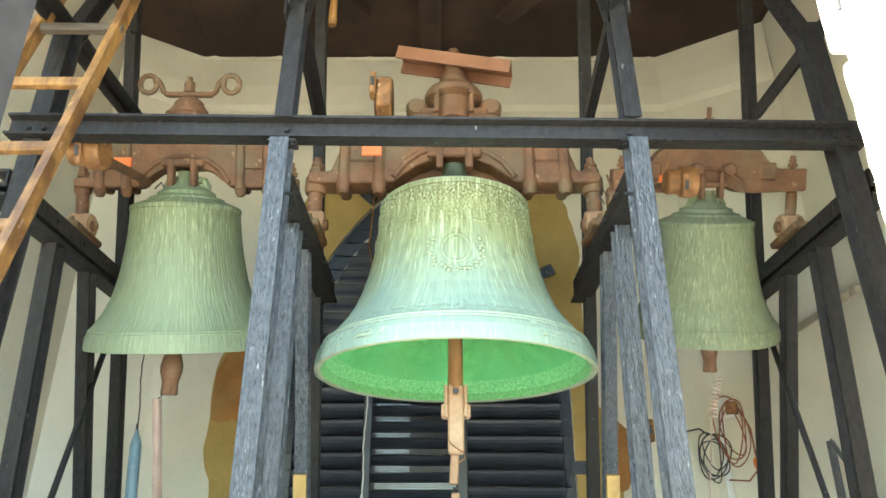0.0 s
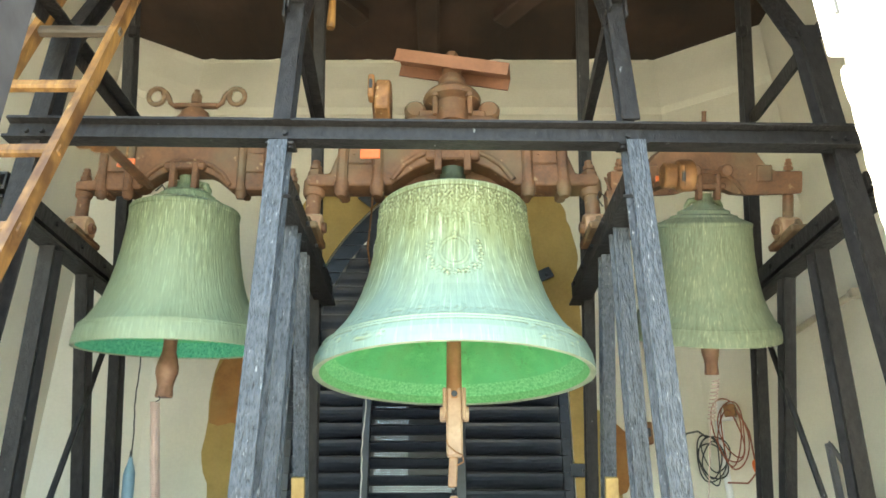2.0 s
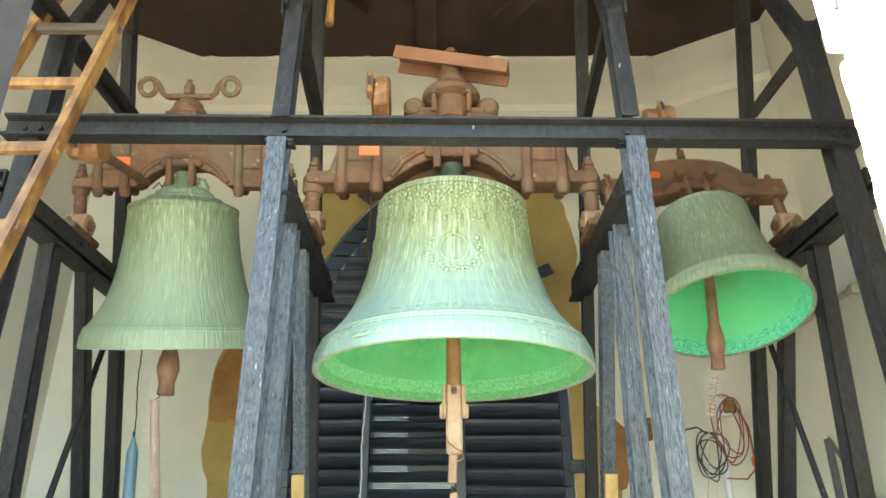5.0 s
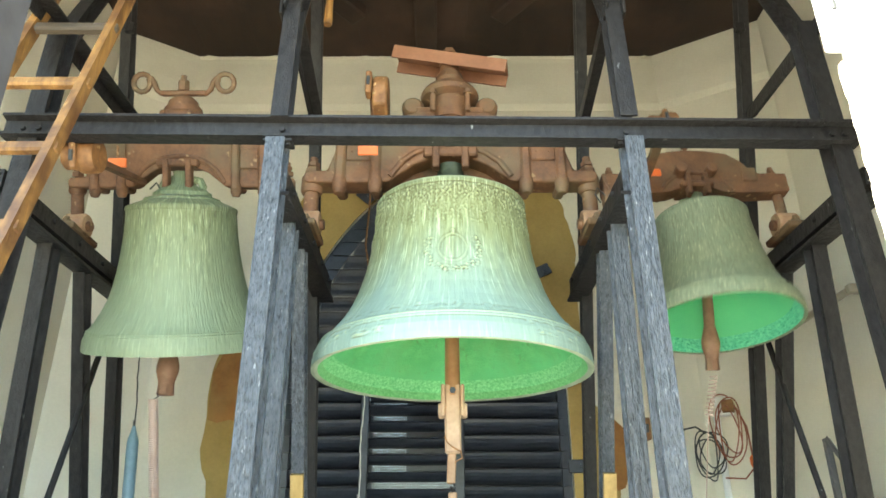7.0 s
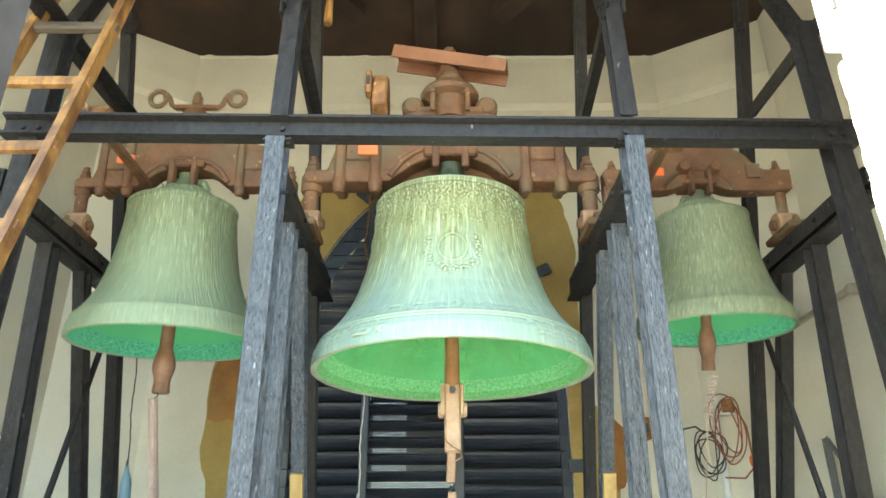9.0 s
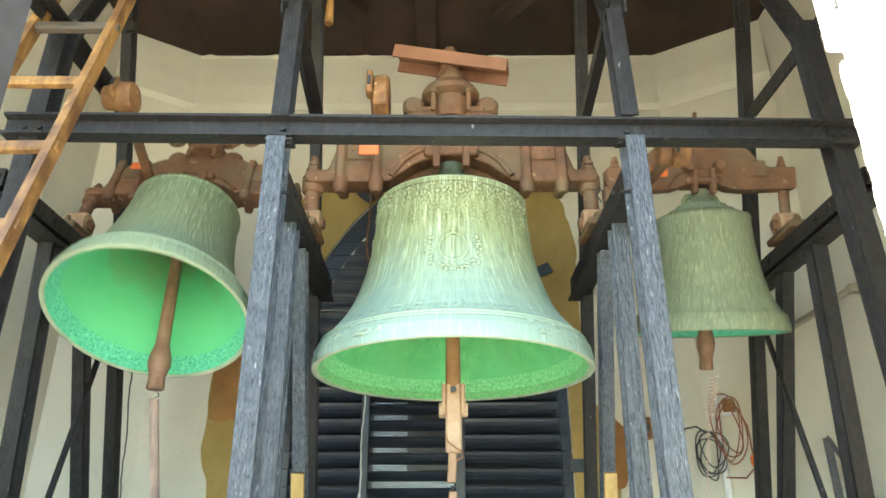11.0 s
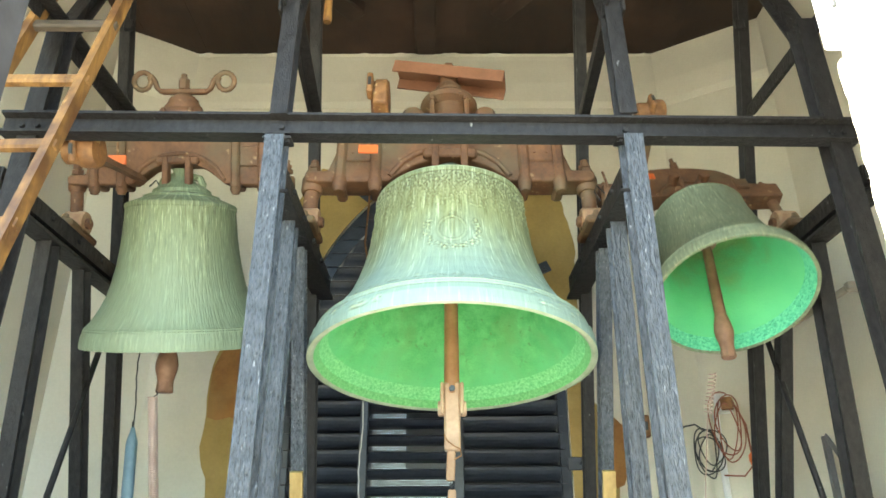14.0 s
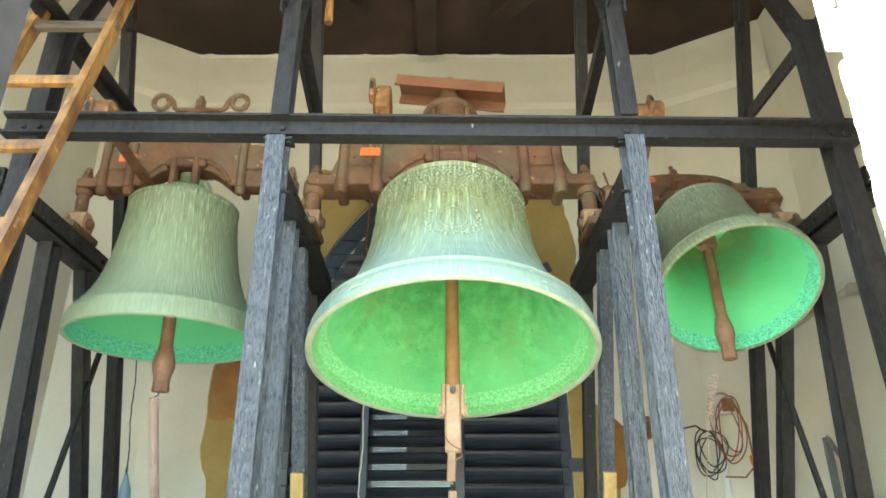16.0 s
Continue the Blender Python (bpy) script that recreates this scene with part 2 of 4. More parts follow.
def i_section(h, b, tw, tf):
    """The outline of a rolled joist: flanges b wide across u, h deep along v."""
    return [(-b / 2, -h / 2), (b / 2, -h / 2), (b / 2, -h / 2 + tf * 0.8), (tw / 2, -h / 2 + tf * 1.4), (tw / 2, h / 2 - tf * 1.4),
            (b / 2, h / 2 - tf * 0.8), (b / 2, h / 2), (-b / 2, h / 2), (-b / 2, h / 2 - tf * 0.8), (-tw / 2, h / 2 - tf * 1.4),
            (-tw / 2, -h / 2 + tf * 1.4), (-b / 2, -h / 2 + tf * 0.8)]


def u_section(h, b, t):
    """The outline of a rolled channel: h along v, flanges towards +u."""
    return [(0, -h / 2), (b, -h / 2), (b, -h / 2 + t), (t, -h / 2 + t * 1.4), (t, h / 2 - t * 1.4), (b, h / 2 - t), (b, h / 2), (0, h / 2)]


def l_section(h, t):
    return [(0, 0), (h, 0), (h, t), (t * 1.3, t * 1.3), (t, h), (0, h)]


def sweep(bm, points, r, segs=8):
    """A round bar along points."""
    pts = [Vector(p) for p in points]
    rings, u = [], None
    for i, p in enumerate(pts):
        w = (pts[min(i + 1, len(pts) - 1)] - pts[max(i - 1, 0)]).normalized()
        if u is None:
            u = w.orthogonal().normalized()
        u = (u - w * u.dot(w)).normalized()
        v = w.cross(u)
        rings.append([bm.verts.new(p + (u * math.cos(2 * math.pi * k / segs) + v * math.sin(2 * math.pi * k / segs)) * r) for k in range(segs)])
    for a, b in zip(rings, rings[1:]):
        for i in range(segs):
            bm.faces.new((a[i], a[(i + 1) % segs], b[(i + 1) % segs], b[i]))
    bm.faces.new(rings[0][::-1])
    bm.faces.new(rings[-1])
    return bm


def thing(name, label, category, at=(0, 0, 0), group="", kind=""):
    e = new(name)
    e.location = at
    e.empty_display_size = 0.1
    return tagged(e, label, category, group, kind)


def hexnut(bm, m, r, h):
    return lathe(bm, [(0, 0), (r, 0), (r, h * 0.85), (r * 0.88, h), (0, h)], 6, m)


# ---- the place ----
WALL_Y, SIDE_X, CEIL_Z, FRONT_Y, FLOOR_Z = 4.35, 2.24, 5.06, 1.5, 1.2
REVEAL = 0.14
WIN_X, WIN_W, SPRING = -0.09, 0.87, 2.6


def slab_wall(name, a, b, z0, z1, thick, mat, label):
    """An upright wall from a to b in plan, thick away to its right."""
    a, b = Vector((*a, 0)), Vector((*b, 0))
    d = (b - a).normalized()
    n = Vector((d.y, -d.x, 0)) * thick
    bm = bmesh.new()
    lo = [bm.verts.new(p + Vector((0, 0, z0))) for p in (a, b, b + n, a + n)]
    hi = [bm.verts.new(p + Vector((0, 0, z1))) for p in (a, b, b + n, a + n)]
    for i in range(4):
        bm.faces.new((lo[i], lo[(i + 1) % 4], hi[(i + 1) % 4], hi[i]))
    bm.faces.new(lo[::-1])
    bm.faces.new(hi)
    return tagged(part(name, bm, mat), label, "wall", kind="structure")


def arch_line(grow=0.0, steps=14):
    """Half of the window's pointed outline, from the springing to the apex: (x off the middle, z)."""
    w = WIN_W + grow
    r = 2.0 * w
    out = []
    top = math.acos((r - w) / r)
    for k in range(steps + 1):
        a = top * k / steps
        out.append((w - r + r * math.cos(a), SPRING + r * math.sin(a)))
    return out


def plate(bm, outline, y0, y1):
    """A flat plate in the xz plane from y0 to y1."""
    lo = [bm.verts.new((x, y0, z)) for x, z in outline]
    hi = [bm.verts.new((x, y1, z)) for x, z in outline]
    k = len(outline)
    for i in range(k):
        bm.faces.new((lo[i], lo[(i + 1) % k], hi[(i + 1) % k], hi[i]))
    bm.faces.new(lo[::-1])
    bm.faces.new(hi)
    bm.normal_update()
    bmesh.ops.triangulate(bm, faces=[f for f in bm.faces if len(f.verts) > 4])
    return bm


def build_shell():
    # unseen ground, added to bounce warm sunlight up into the belfry
    bm = bmesh.new()
    box(bm, (6000, 6000, 0.2), pose(0, 0, -0.1), 0)
    tagged(part("ground", bm, STONE), "unseen paving before the belfry, coloured for bounced light", "ground", kind="structure")
    # the floor is out of view too; its pale tone lifts the lower walls
    bm = bmesh.new()
    box(bm, (4.5, 2.98, 1.19), pose(0, 2.86, 0.605), 0)
    tagged(part("floor", bm, CONCRETE), "plain concrete belfry floor", "floor", kind="structure")
    z0, z1 = 0.0, CEIL_Z + 0.4
    slab_wall("wall_west", (-SIDE_X, FRONT_Y), (-SIDE_X, 4.05), z0, z1, -0.3, PLASTER, "off-white plastered side wall of the belfry")
    slab_wall("wall_east", (SIDE_X, FRONT_Y), (SIDE_X, 3.96), z0, z1, 0.3, PLASTER, "off-white plastered side wall of the belfry")
    slab_wall("wall_northwest", (-SIDE_X, 4.05), (-1.79, WALL_Y), z0, z1, -0.3, PLASTER, "off-white plastered canted corner wall")
    slab_wall("wall_northeast", (SIDE_X, 3.96), (1.6, WALL_Y), z0, z1, 0.3, PLASTER, "off-white plastered canted corner wall")
    # back wall, pierced by the pointed window
    x0, x1 = -1.79, 1.6
    arch = arch_line()
    right = [(WIN_X + x, z) for x, z in arch]
    left = [(WIN_X - x, z) for x, z in arch]
    bm = bmesh.new()
    plate(bm, [(x0, z0), (WIN_X - WIN_W, z0), *left, (WIN_X, z1), (x0, z1)], WALL_Y, WALL_Y + 0.35)
    plate(bm, [(x1, z0), (x1, z1), (WIN_X, z1), *right[::-1], (WIN_X + WIN_W, z0)], WALL_Y, WALL_Y + 0.35)
    tagged(part("wall_north", bm, PLASTER), "off-white plastered back wall with a pointed window", "wall", kind="structure")
    bm = bmesh.new()
    box(bm, (2 * WIN_W, 0.35, 1.5), pose(WIN_X, WALL_Y + 0.175, 0.75), 0)
    tagged(part("window_sill_wall", bm, PLASTER), "plastered wall below the louvred window", "wall", kind="structure")
    # a shallow sloped ledge high on the walls, below the ceiling
    for nm, a, b, inward in (("trim_north", (-1.79, WALL_Y), (1.6, WALL_Y), (0, -1, 0)), ("trim_northwest", (-SIDE_X, 4.05), (-1.79, WALL_Y), (0.55, -0.83, 0)),
                             ("trim_northeast", (1.6, WALL_Y), (SIDE_X, 3.96), (-0.52, -0.85, 0))):
        bm = bmesh.new()
        w = Vector(inward)
        ends = []
        for p in (a, b):
            q = Vector((*p, 0))
            ends.append([bm.verts.new(q + w * d + Vector((0, 0, z))) for d, z in ((-0.01, 5.0), (0.002, 5.0), (0.028, 4.78), (0.028, 4.62), (0.004, 4.58), (-0.01, 4.58))])
        for i in range(6):
            bm.faces.new((ends[0][i], ends[0][(i + 1) % 6], ends[1][(i + 1) % 6], ends[1][i]))
        tagged(part(nm, bm, PLASTER), "shallow plaster ledge below the ceiling", "trim", kind="structure")
    # front: whitewashed piers either side of the wide opening, and high up an unseen lintel added to shade the upper
    # room
    for nm, a, b in (("wall_south_left", -2.54, -2.3), ("wall_south_right", 1.05, 2.54)):
        slab_wall(nm, (a, FRONT_Y - REVEAL), (b, FRONT_Y - REVEAL), z0, z1, -REVEAL, WHITEWASH, "whitewashed pier beside the belfry opening")
    slab_wall("wall_south_top", (-2.3, FRONT_Y - REVEAL), (1.05, FRONT_Y - REVEAL), 4.3, z1, -REVEAL, WHITEWASH, "unseen whitewashed lintel added to shade the upper belfry")
    # dark boarded ceiling on joists
    bm = bmesh.new()
    box(bm, (5.0, 3.6, 0.04), pose(0, 2.95, CEIL_Z + 0.06), 0)
    for k in range(13):
        box(bm, (0.3835, 3.0, 0.025), pose(-2.3 + k * 0.384, 2.85, CEIL_Z + 0.018 + 0.0015 * (k % 3)), 0.001)
    # one joist down the middle and two slanting rafters
    box(bm, (0.15, 2.6, 0.16), pose(-0.09, 2.9, CEIL_Z - 0.05), 0.015)
    for q in (-1, 1):
        box(bm, (0.14, 2.2, 0.12), pose(-0.07 + q * 1.15, 3.0, CEIL_Z - 0.025, 0, 0, q * 38), 0.012)
    tagged(part("ceiling", bm, DARKWOOD), "dark brown boarded timber ceiling with joists", "ceiling", kind="structure")


build_shell()


def build_ceiling_fillet():
    """A ragged fillet of plaster where the back wall meets the ceiling."""
    bm = bmesh.new()
    rows = []
    for k in range(121):
        x = -1.79 + 3.39 * k / 120
        d = 0.008 + 0.018 * max(0.0, noise.noise(Vector((x * 5.0, 0.4, 0.2)))) + 0.025 * max(0.0, noise.noise(Vector((x * 19.0, 3.1, 0.7))))
        rows.append([bm.verts.new(p) for p in ((x, WALL_Y - 0.002, CEIL_Z + 0.004), (x, WALL_Y - d, CEIL_Z - 0.001), (x, WALL_Y - d * 0.8, CEIL_Z - 0.012), (x, WALL_Y - 0.002, CEIL_Z - 0.012 - d * 0.5))])
    for a, b in zip(rows, rows[1:]):
        for i in range(4):
            bm.faces.new((a[i], a[(i + 1) % 4], b[(i + 1) % 4], b[i]))
    tagged(part("ceiling_trim", bm, PLASTER), "ragged plaster edge under the dark ceiling", "trim", kind="structure")


build_ceiling_fillet()


def wobble(k, amp, seed=0.0):
    return amp * noise.noise(Vector((k * 0.73 + seed, 1.7 + seed, 0.3)))


def build_patches():
    """Bare ochre plaster round the window, a few millimetres proud, with a ragged edge."""
    for side, rim in ((-1, [(0.43, 1.2), (0.39, 1.9), (0.45, 2.2), (0.45, 2.68), (0.31, 3.0), (0.26, 3.3), (0.0, 3.8), (-0.1, 4.0), (-0.19, 4.1)]),
                      (1, [(0.24, 1.2), (0.26, 1.95), (0.29, 2.2), (0.27, 2.36), (0.12, 2.5), (0.12, 3.2), (0.13, 3.5), (0.08, 3.78), (0.0, 3.95), (-0.05, 4.05)])):
        arch = arch_line()
        inner = [(WIN_W + 0.002, 1.2), (WIN_W + 0.002, SPRING)] + arch[1:13]
        outer = []
        for (d0, za), (d1, zb) in zip(rim, rim[1:]):
            for k in range(5):
                f = k / 5
                outer.append((d0 + (d1 - d0) * f, za + (zb - za) * f))
        bm = bmesh.new()
        pts = []
        for n_, (d, z) in enumerate(outer):
            edge = WIN_W if z < SPRING else max(x for x, zz in [min(arch, key=lambda p: abs(p[1] - z))])
            base = WIN_W if z > SPRING else edge
            pts.append((base + d * (1.0 if z < 3.3 else 0.85) + wobble(n_, 0.025, side), z))
        ring = [(WIN_X + side * x, z) for x, z in inner] + [(WIN_X + side * x, z) for x, z in pts[::-1]]
        plate(bm, ring, WALL_Y - 0.006, WALL_Y + 0.01)
        if side < 0:
            red = [(WIN_X - WIN_W - d, z) for d, z in ((0.01, 2.33), (0.1, 2.35), (0.2, 2.33), (0.3, 2.37), (0.38, 2.35), (0.438, 2.37), (0.442, 2.5),
                                                       (0.435, 2.66), (0.36, 2.84), (0.31, 2.93), (0.2, 2.97), (0.1, 2.93), (0.01, 2.96))]
            tagged(part("clay_patch", plate(bmesh.new(), red, WALL_Y - 0.010, WALL_Y - 0.007), CLAY), "orange-brown clay patch on the bare plaster", "plaster patch", kind="structure")
        else:
            red = [(1.03, 1.95), (1.075, 1.97), (1.115, 2.06), (1.12, 2.2), (1.10, 2.31), (1.05, 2.36), (1.0, 2.33), (0.98, 2.15)]
            tagged(part("clay_patch", plate(bmesh.new(), red, WALL_Y - 0.010, WALL_Y - 0.007), CLAY), "orange-brown clay patch on the bare plaster", "plaster patch", kind="structure")
        tagged(part("plaster_patch", bm, OCHRE), "ragged patch of bare ochre plaster round the window", "plaster patch", kind="structure")


build_patches()


def slat_section(length, lean):
    """A pressed louvre slat: a shallow bowed blade with a rolled lip on the room side."""
    blade = [(0.056, 0.006), (0.035, -0.004), (0.012, -0.009), (-0.012, -0.009), (-0.034, -0.004), (-0.05, 0.003), (-0.058, -0.004), (-0.062, -0.014)]
    c, s = math.cos(radians(lean)), math.sin(radians(lean))
    ring = blade + [(y, z + 0.004) for y, z in blade[::-1]]
    ring = [(y * c - z * s, y * s + z * c) for y, z in ring]
    bm = bmesh.new()
    ends = [[bm.verts.new((x, y, z)) for y, z in ring] for x in (-length / 2, length / 2)]
    k = len(ring)
    for j in range(k):
        bm.faces.new((ends[0][j], ends[0][(j + 1) % k], ends[1][(j + 1) % k], ends[1][j]))
    h = len(blade)
    for e in ends:
        for j in range(h - 1):
            bm.faces.new((e[j], e[j + 1], e[k - 2 - j], e[k - 1 - j]))
    bmesh.ops.recalc_face_normals(bm, faces=bm.faces)
    return bm


def build_window():
    w = thing("window_1", "pointed window closed by dark steel louvres", "window", (WIN_X, WALL_Y + 0.06, 0), kind="structure")
    # frame: two stiles, pointed head, mullions
    for x in (-WIN_W + 0.03, WIN_W - 0.03):
        bm = box(bmesh.new(), (0.06, 0.05, SPRING - 1.5), pose(x, 0, (SPRING + 1.5) / 2), 0.004)
        part("stile", bm, LOUVRE, w)
    for s in (-1, 1):
        out, inn = arch_line(), arch_line(-0.1)
        ring = [(s * x, z) for x, z in out] + [(s * x, z) for x, z in inn[::-1]]
        part("arched_head", plate(bmesh.new(), ring, -0.025, 0.025), LOUVRE, w)
    for x, b in ((-0.365, 0.05), (0.205, 0.06)):
        bm = box(bmesh.new(), (b, 0.06, 2.2), pose(x, -0.012, 1.5 + 1.1), 0.004)
        part("mullion", bm, LOUVRE, w)
    arch = arch_line(-0.05)
    # wire mesh behind the slats
    bm = bmesh.new()
    for k in range(40):
        box(bm, (0.0105, 0.004, 1.2), pose(-0.335 + k * 0.013, 0.1, 2.1), 0)
    for k in range(85):
        box(bm, (0.52, 0.004, 0.0108), pose(-0.08, 0.104, 1.52 + k * 0.014), 0)
    tagged(part("wire_mesh", bm, GREYPAINT, w, "grey wire mesh behind the slats"), kind="stuff")
    # added dark sheets that keep daylight out of most slat gaps
    for a, b, z0, z1 in ((-WIN_W + 0.005, -0.385, 1.5, 2.9), (0.225, WIN_W - 0.05, 1.5, 2.9), (-0.345, 0.185, 2.52, 3.6), (-0.115, 0.185, 2.02, 2.515), (-0.38, -0.325, 1.5, 2.515)):
        part("light_block_sheet", box(bmesh.new(), (b - a, 0.004, z1 - z0), pose((a + b) / 2, 0.085, (z0 + z1) / 2), 0), LOUVRE, w)
    z = 1.55
    while z < 4.3:
        half = WIN_W - 0.03 if z < SPRING else float(np.interp(z, [p[1] for p in arch], [p[0] for p in arch])) + 0.02
        for i, (a, b) in enumerate(((-half, -0.39), (-0.34, 0.175), (0.235, half))):
            a, b = max(a, -half), min(b, half)
            if b - a < 0.05:
                continue
            lean = -50 if i != 1 or z > 2.5 else -29 + wobble(z * 13, 4.0)
            part("slat", slat_section(b - a, lean), LOUVRE, w, m=pose((a + b) / 2, 0.01, z, wobble(z * 9 + i, 2.0)))
        z += 0.098
    # fixing straps bolted to the wall
    for x, z, a in ((-0.41, 3.87, 40), (0.755, 3.315, -25), (0.90, 2.09, 0), (-0.83, 2.5, 0)):
        bm = box(bmesh.new(), (0.12, 0.012, 0.075), pose(x, -0.085, z, 0, a, 0), 0.003)
        rod(bm, (x + 0.02, -0.09, z), (x + 0.02, -0.105, z), 0.012, 6)
        part("fixing_strap", bm, LOUVRE, w)


build_window()


# ---- bell frame ----
SIDES = (-1.70, -0.617, 0.735, 1.665)


def joist(name, parent, a, b, h, w, side=(1, 0, 0), tw=0.008, tf=0.011, paint=None):
    return part(name, prism(bmesh.new(), i_section(h, w, tw, tf), a, b, side), paint or STEEL, parent)


def build_frame():
    f = thing("steel_framework", "black painted steel bell frame of joists and channels", "bell frame")
    joist("front_beam", f, (-1.686, 2.36, 3.143), (1.622, 2.36, 3.104), 0.094, 0.07, (0, 1, 0), 0.008, 0.013)
    for x in (-1.61, -1.55, -0.607, 0.723, 1.52, 1.57):
        part("beam_bolt", hexnut(bmesh.new(), pose(x, 2.355, 3.137 - (x + 1.686) * 0.0118, 90), 0.011, 0.012), STEEL, f)
    for x in SIDES[1:3]:
        part("cleat", box(bmesh.new(), (0.11, 0.07, 0.012), pose(x, 2.36, 3.067), 0.002), STEEL, f)
        for q in (-1, 1):
            part("cleat_bolt", hexnut(bmesh.new(), pose(x + q * 0.04, 2.345, 3.061, 180), 0.011, 0.012), STEEL, f)
    # the four side frames: two legs and a raked one under each rail, and the long rear leg that runs on to the roof
    for x, inner, xr, upright, raked in ((SIDES[0], False, -1.70, (3.0, 2.853), (3.80, 3.165)), (SIDES[1], True, -0.668, (2.705, 2.665), (3.56, 2.9)),
                                         (SIDES[2], True, 0.775, (2.80, 2.68), (3.56, 2.925)), (SIDES[3], False, 1.665, (3.03, 2.897), (3.90, 3.205))):
        s = 1 if x > 0 else -1
        # the rail that carries the bearings: a channel over a broad flange plate
        part("bearing_rail", prism(bmesh.new(), u_section(0.075, 0.075, 0.009), (x - s * 0.03, 2.40, 2.945), (x - s * 0.03, 3.62, 2.945), (s, 0, 0)), STEEL, f)
        part("flange_plate", box(bmesh.new(), (0.1, 1.24, 0.014), pose(x, 3.0, 2.865), 0.002), STEEL, f)
        part("web_plate", box(bmesh.new(), (0.012, 1.2, 0.035), pose(x, 3.0, 2.89), 0.002), STEEL, f)
        for k in range(5):
            part("bolt", hexnut(bmesh.new(), pose(x - s * 0.032, 2.55 + k * 0.24, 2.945, 0, -90 * s, 0), 0.013, 0.012), STEEL, f)
        paint = SKYLITLEG if inner else STEEL
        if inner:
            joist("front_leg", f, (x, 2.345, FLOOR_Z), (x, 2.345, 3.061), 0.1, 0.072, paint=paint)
            joist("upper_post", f, (x, 2.36, 3.165), (x, 2.405, 3.8), 0.085, 0.068)
            joist("upper_stay", f, (x, 2.40, 3.74), (x * 1.01, 2.94, CEIL_Z), 0.09, 0.075)
            part("strut", prism(bmesh.new(), l_section(0.062, 0.008), (x - 0.03, 2.32, 3.79), (xr - 0.02, 3.27, 3.785), (1, 0, 0)), STEEL, f)
            part("gusset", box(bmesh.new(), (0.012, 0.16, 0.15), pose(x + s * 0.045, 2.42, 3.77), 0.003), STEEL, f)
        else:
            foot, head = (-1.615, -1.578) if s < 0 else (1.60, 1.535)
            joist("front_leg", f, (foot, 2.40, FLOOR_Z), (head, 2.40, 3.66), 0.09, 0.075)
            joist("upper_stay", f, (head, 2.41, 3.6), (head - s * 0.01, 3.0, CEIL_Z), 0.07, 0.06)
            part("strut", prism(bmesh.new(), l_section(0.07, 0.008), (head + s * 0.0, 2.04, 3.612), (xr, 3.30, 3.82), (1, 0, 0)), STEEL, f)
            part("tie_rod", rod(bmesh.new(), (xr - s * 0.02, 3.54, 2.85), (xr - s * 0.02, 3.03, FLOOR_Z), 0.014, 10), STEEL, f)
            part("rear_bracket", box(bmesh.new(), (0.05, 0.03, 0.06), pose(xr - s * 0.03, 3.07, 4.24), 0.004), STEEL, f)
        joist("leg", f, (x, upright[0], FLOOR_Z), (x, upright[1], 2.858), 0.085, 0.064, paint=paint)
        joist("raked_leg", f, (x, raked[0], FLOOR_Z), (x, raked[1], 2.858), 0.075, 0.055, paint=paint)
        joist("rear_leg", f, (xr, 4.096, FLOOR_Z), (xr, 2.86, CEIL_Z), 0.075, 0.055)
        if inner:
            # bare lower end of the raked leg
            a, b = Vector((x, raked[0], FLOOR_Z)), Vector((x, raked[1], 2.858))
            off = Vector((0, -0.052, -0.02))
            part("packing_timber", prism(bmesh.new(), [(-0.027, -0.012), (0.027, -0.012), (0.027, 0.012), (-0.027, 0.012)], a.lerp(b, 0.02) + off, a.lerp(b, 0.455) + off), RAWTIMBER, f,
                 "raw yellow timber packing at the leg")
    return f


build_frame()


# ---- bearings ----
def build_bearing(x, y, z):
    b = thing("bearing_block", "rusty cast bearing block with a pale greased cap", "bearing", (x, y, z), group="bearings under the yokes")
    bm = box(bmesh.new(), (0.10, 0.26, 0.035), pose(0, 0, -0.045), 0.008)
    part("foot", bm, RUST, b)
    bm = lathe(bmesh.new(), [(0, -0.05), (0.055, -0.05), (0.062, -0.04), (0.062, 0.04), (0.055, 0.05), (0, 0.05)], 20, pose(0, 0, 0, 0, 90, 0))
    part("housing", bm, GREASED, b, "pale grease-stained housing", smooth=True)
    for s in (-1, 1):
        bm = rod(bmesh.new(), (0, s * 0.1, -0.03), (0, s * 0.1, 0.005), 0.012, 8)
        hexnut(bm, pose(0, s * 0.1, -0.027), 0.02, 0.016)
        part("holding_bolt", bm, RUST, b)


# ---- bells ----
OUTER = [(1.0, 0.0), (1.0, 0.018), (0.988, 0.05), (0.962, 0.074), (0.965, 0.079), (0.955, 0.084), (0.957, 0.089), (0.93, 0.098), (0.885, 0.12), (0.81, 0.17), (0.745, 0.225),
         (0.695, 0.285), (0.65, 0.36), (0.618, 0.44), (0.594, 0.52), (0.58, 0.585), (0.574, 0.632), (0.582, 0.636), (0.583, 0.65), (0.573, 0.656),
         (0.545, 0.662), (0.47, 0.676), (0.40, 0.688), (0.392, 0.698), (0.31, 0.71), (0.30, 0.728), (0.21, 0.742), (0.0, 0.746)]
CROWN = [(0.0, 0.69), (0.2, 0.687), (0.36, 0.675), (0.40, 0.66)]
INNER = [(0.40, 0.66), (0.48, 0.62), (0.515, 0.54), (0.545, 0.45), (0.585, 0.36), (0.64, 0.28), (0.705, 0.2),
         (0.80, 0.13), (0.865, 0.075)]
BOW = [(0.865, 0.075), (0.92, 0.03), (0.955, 0.004)]
LIPEDGE = [(0.955, 0.004), (0.975, -0.002), (1.0, 0.0)]


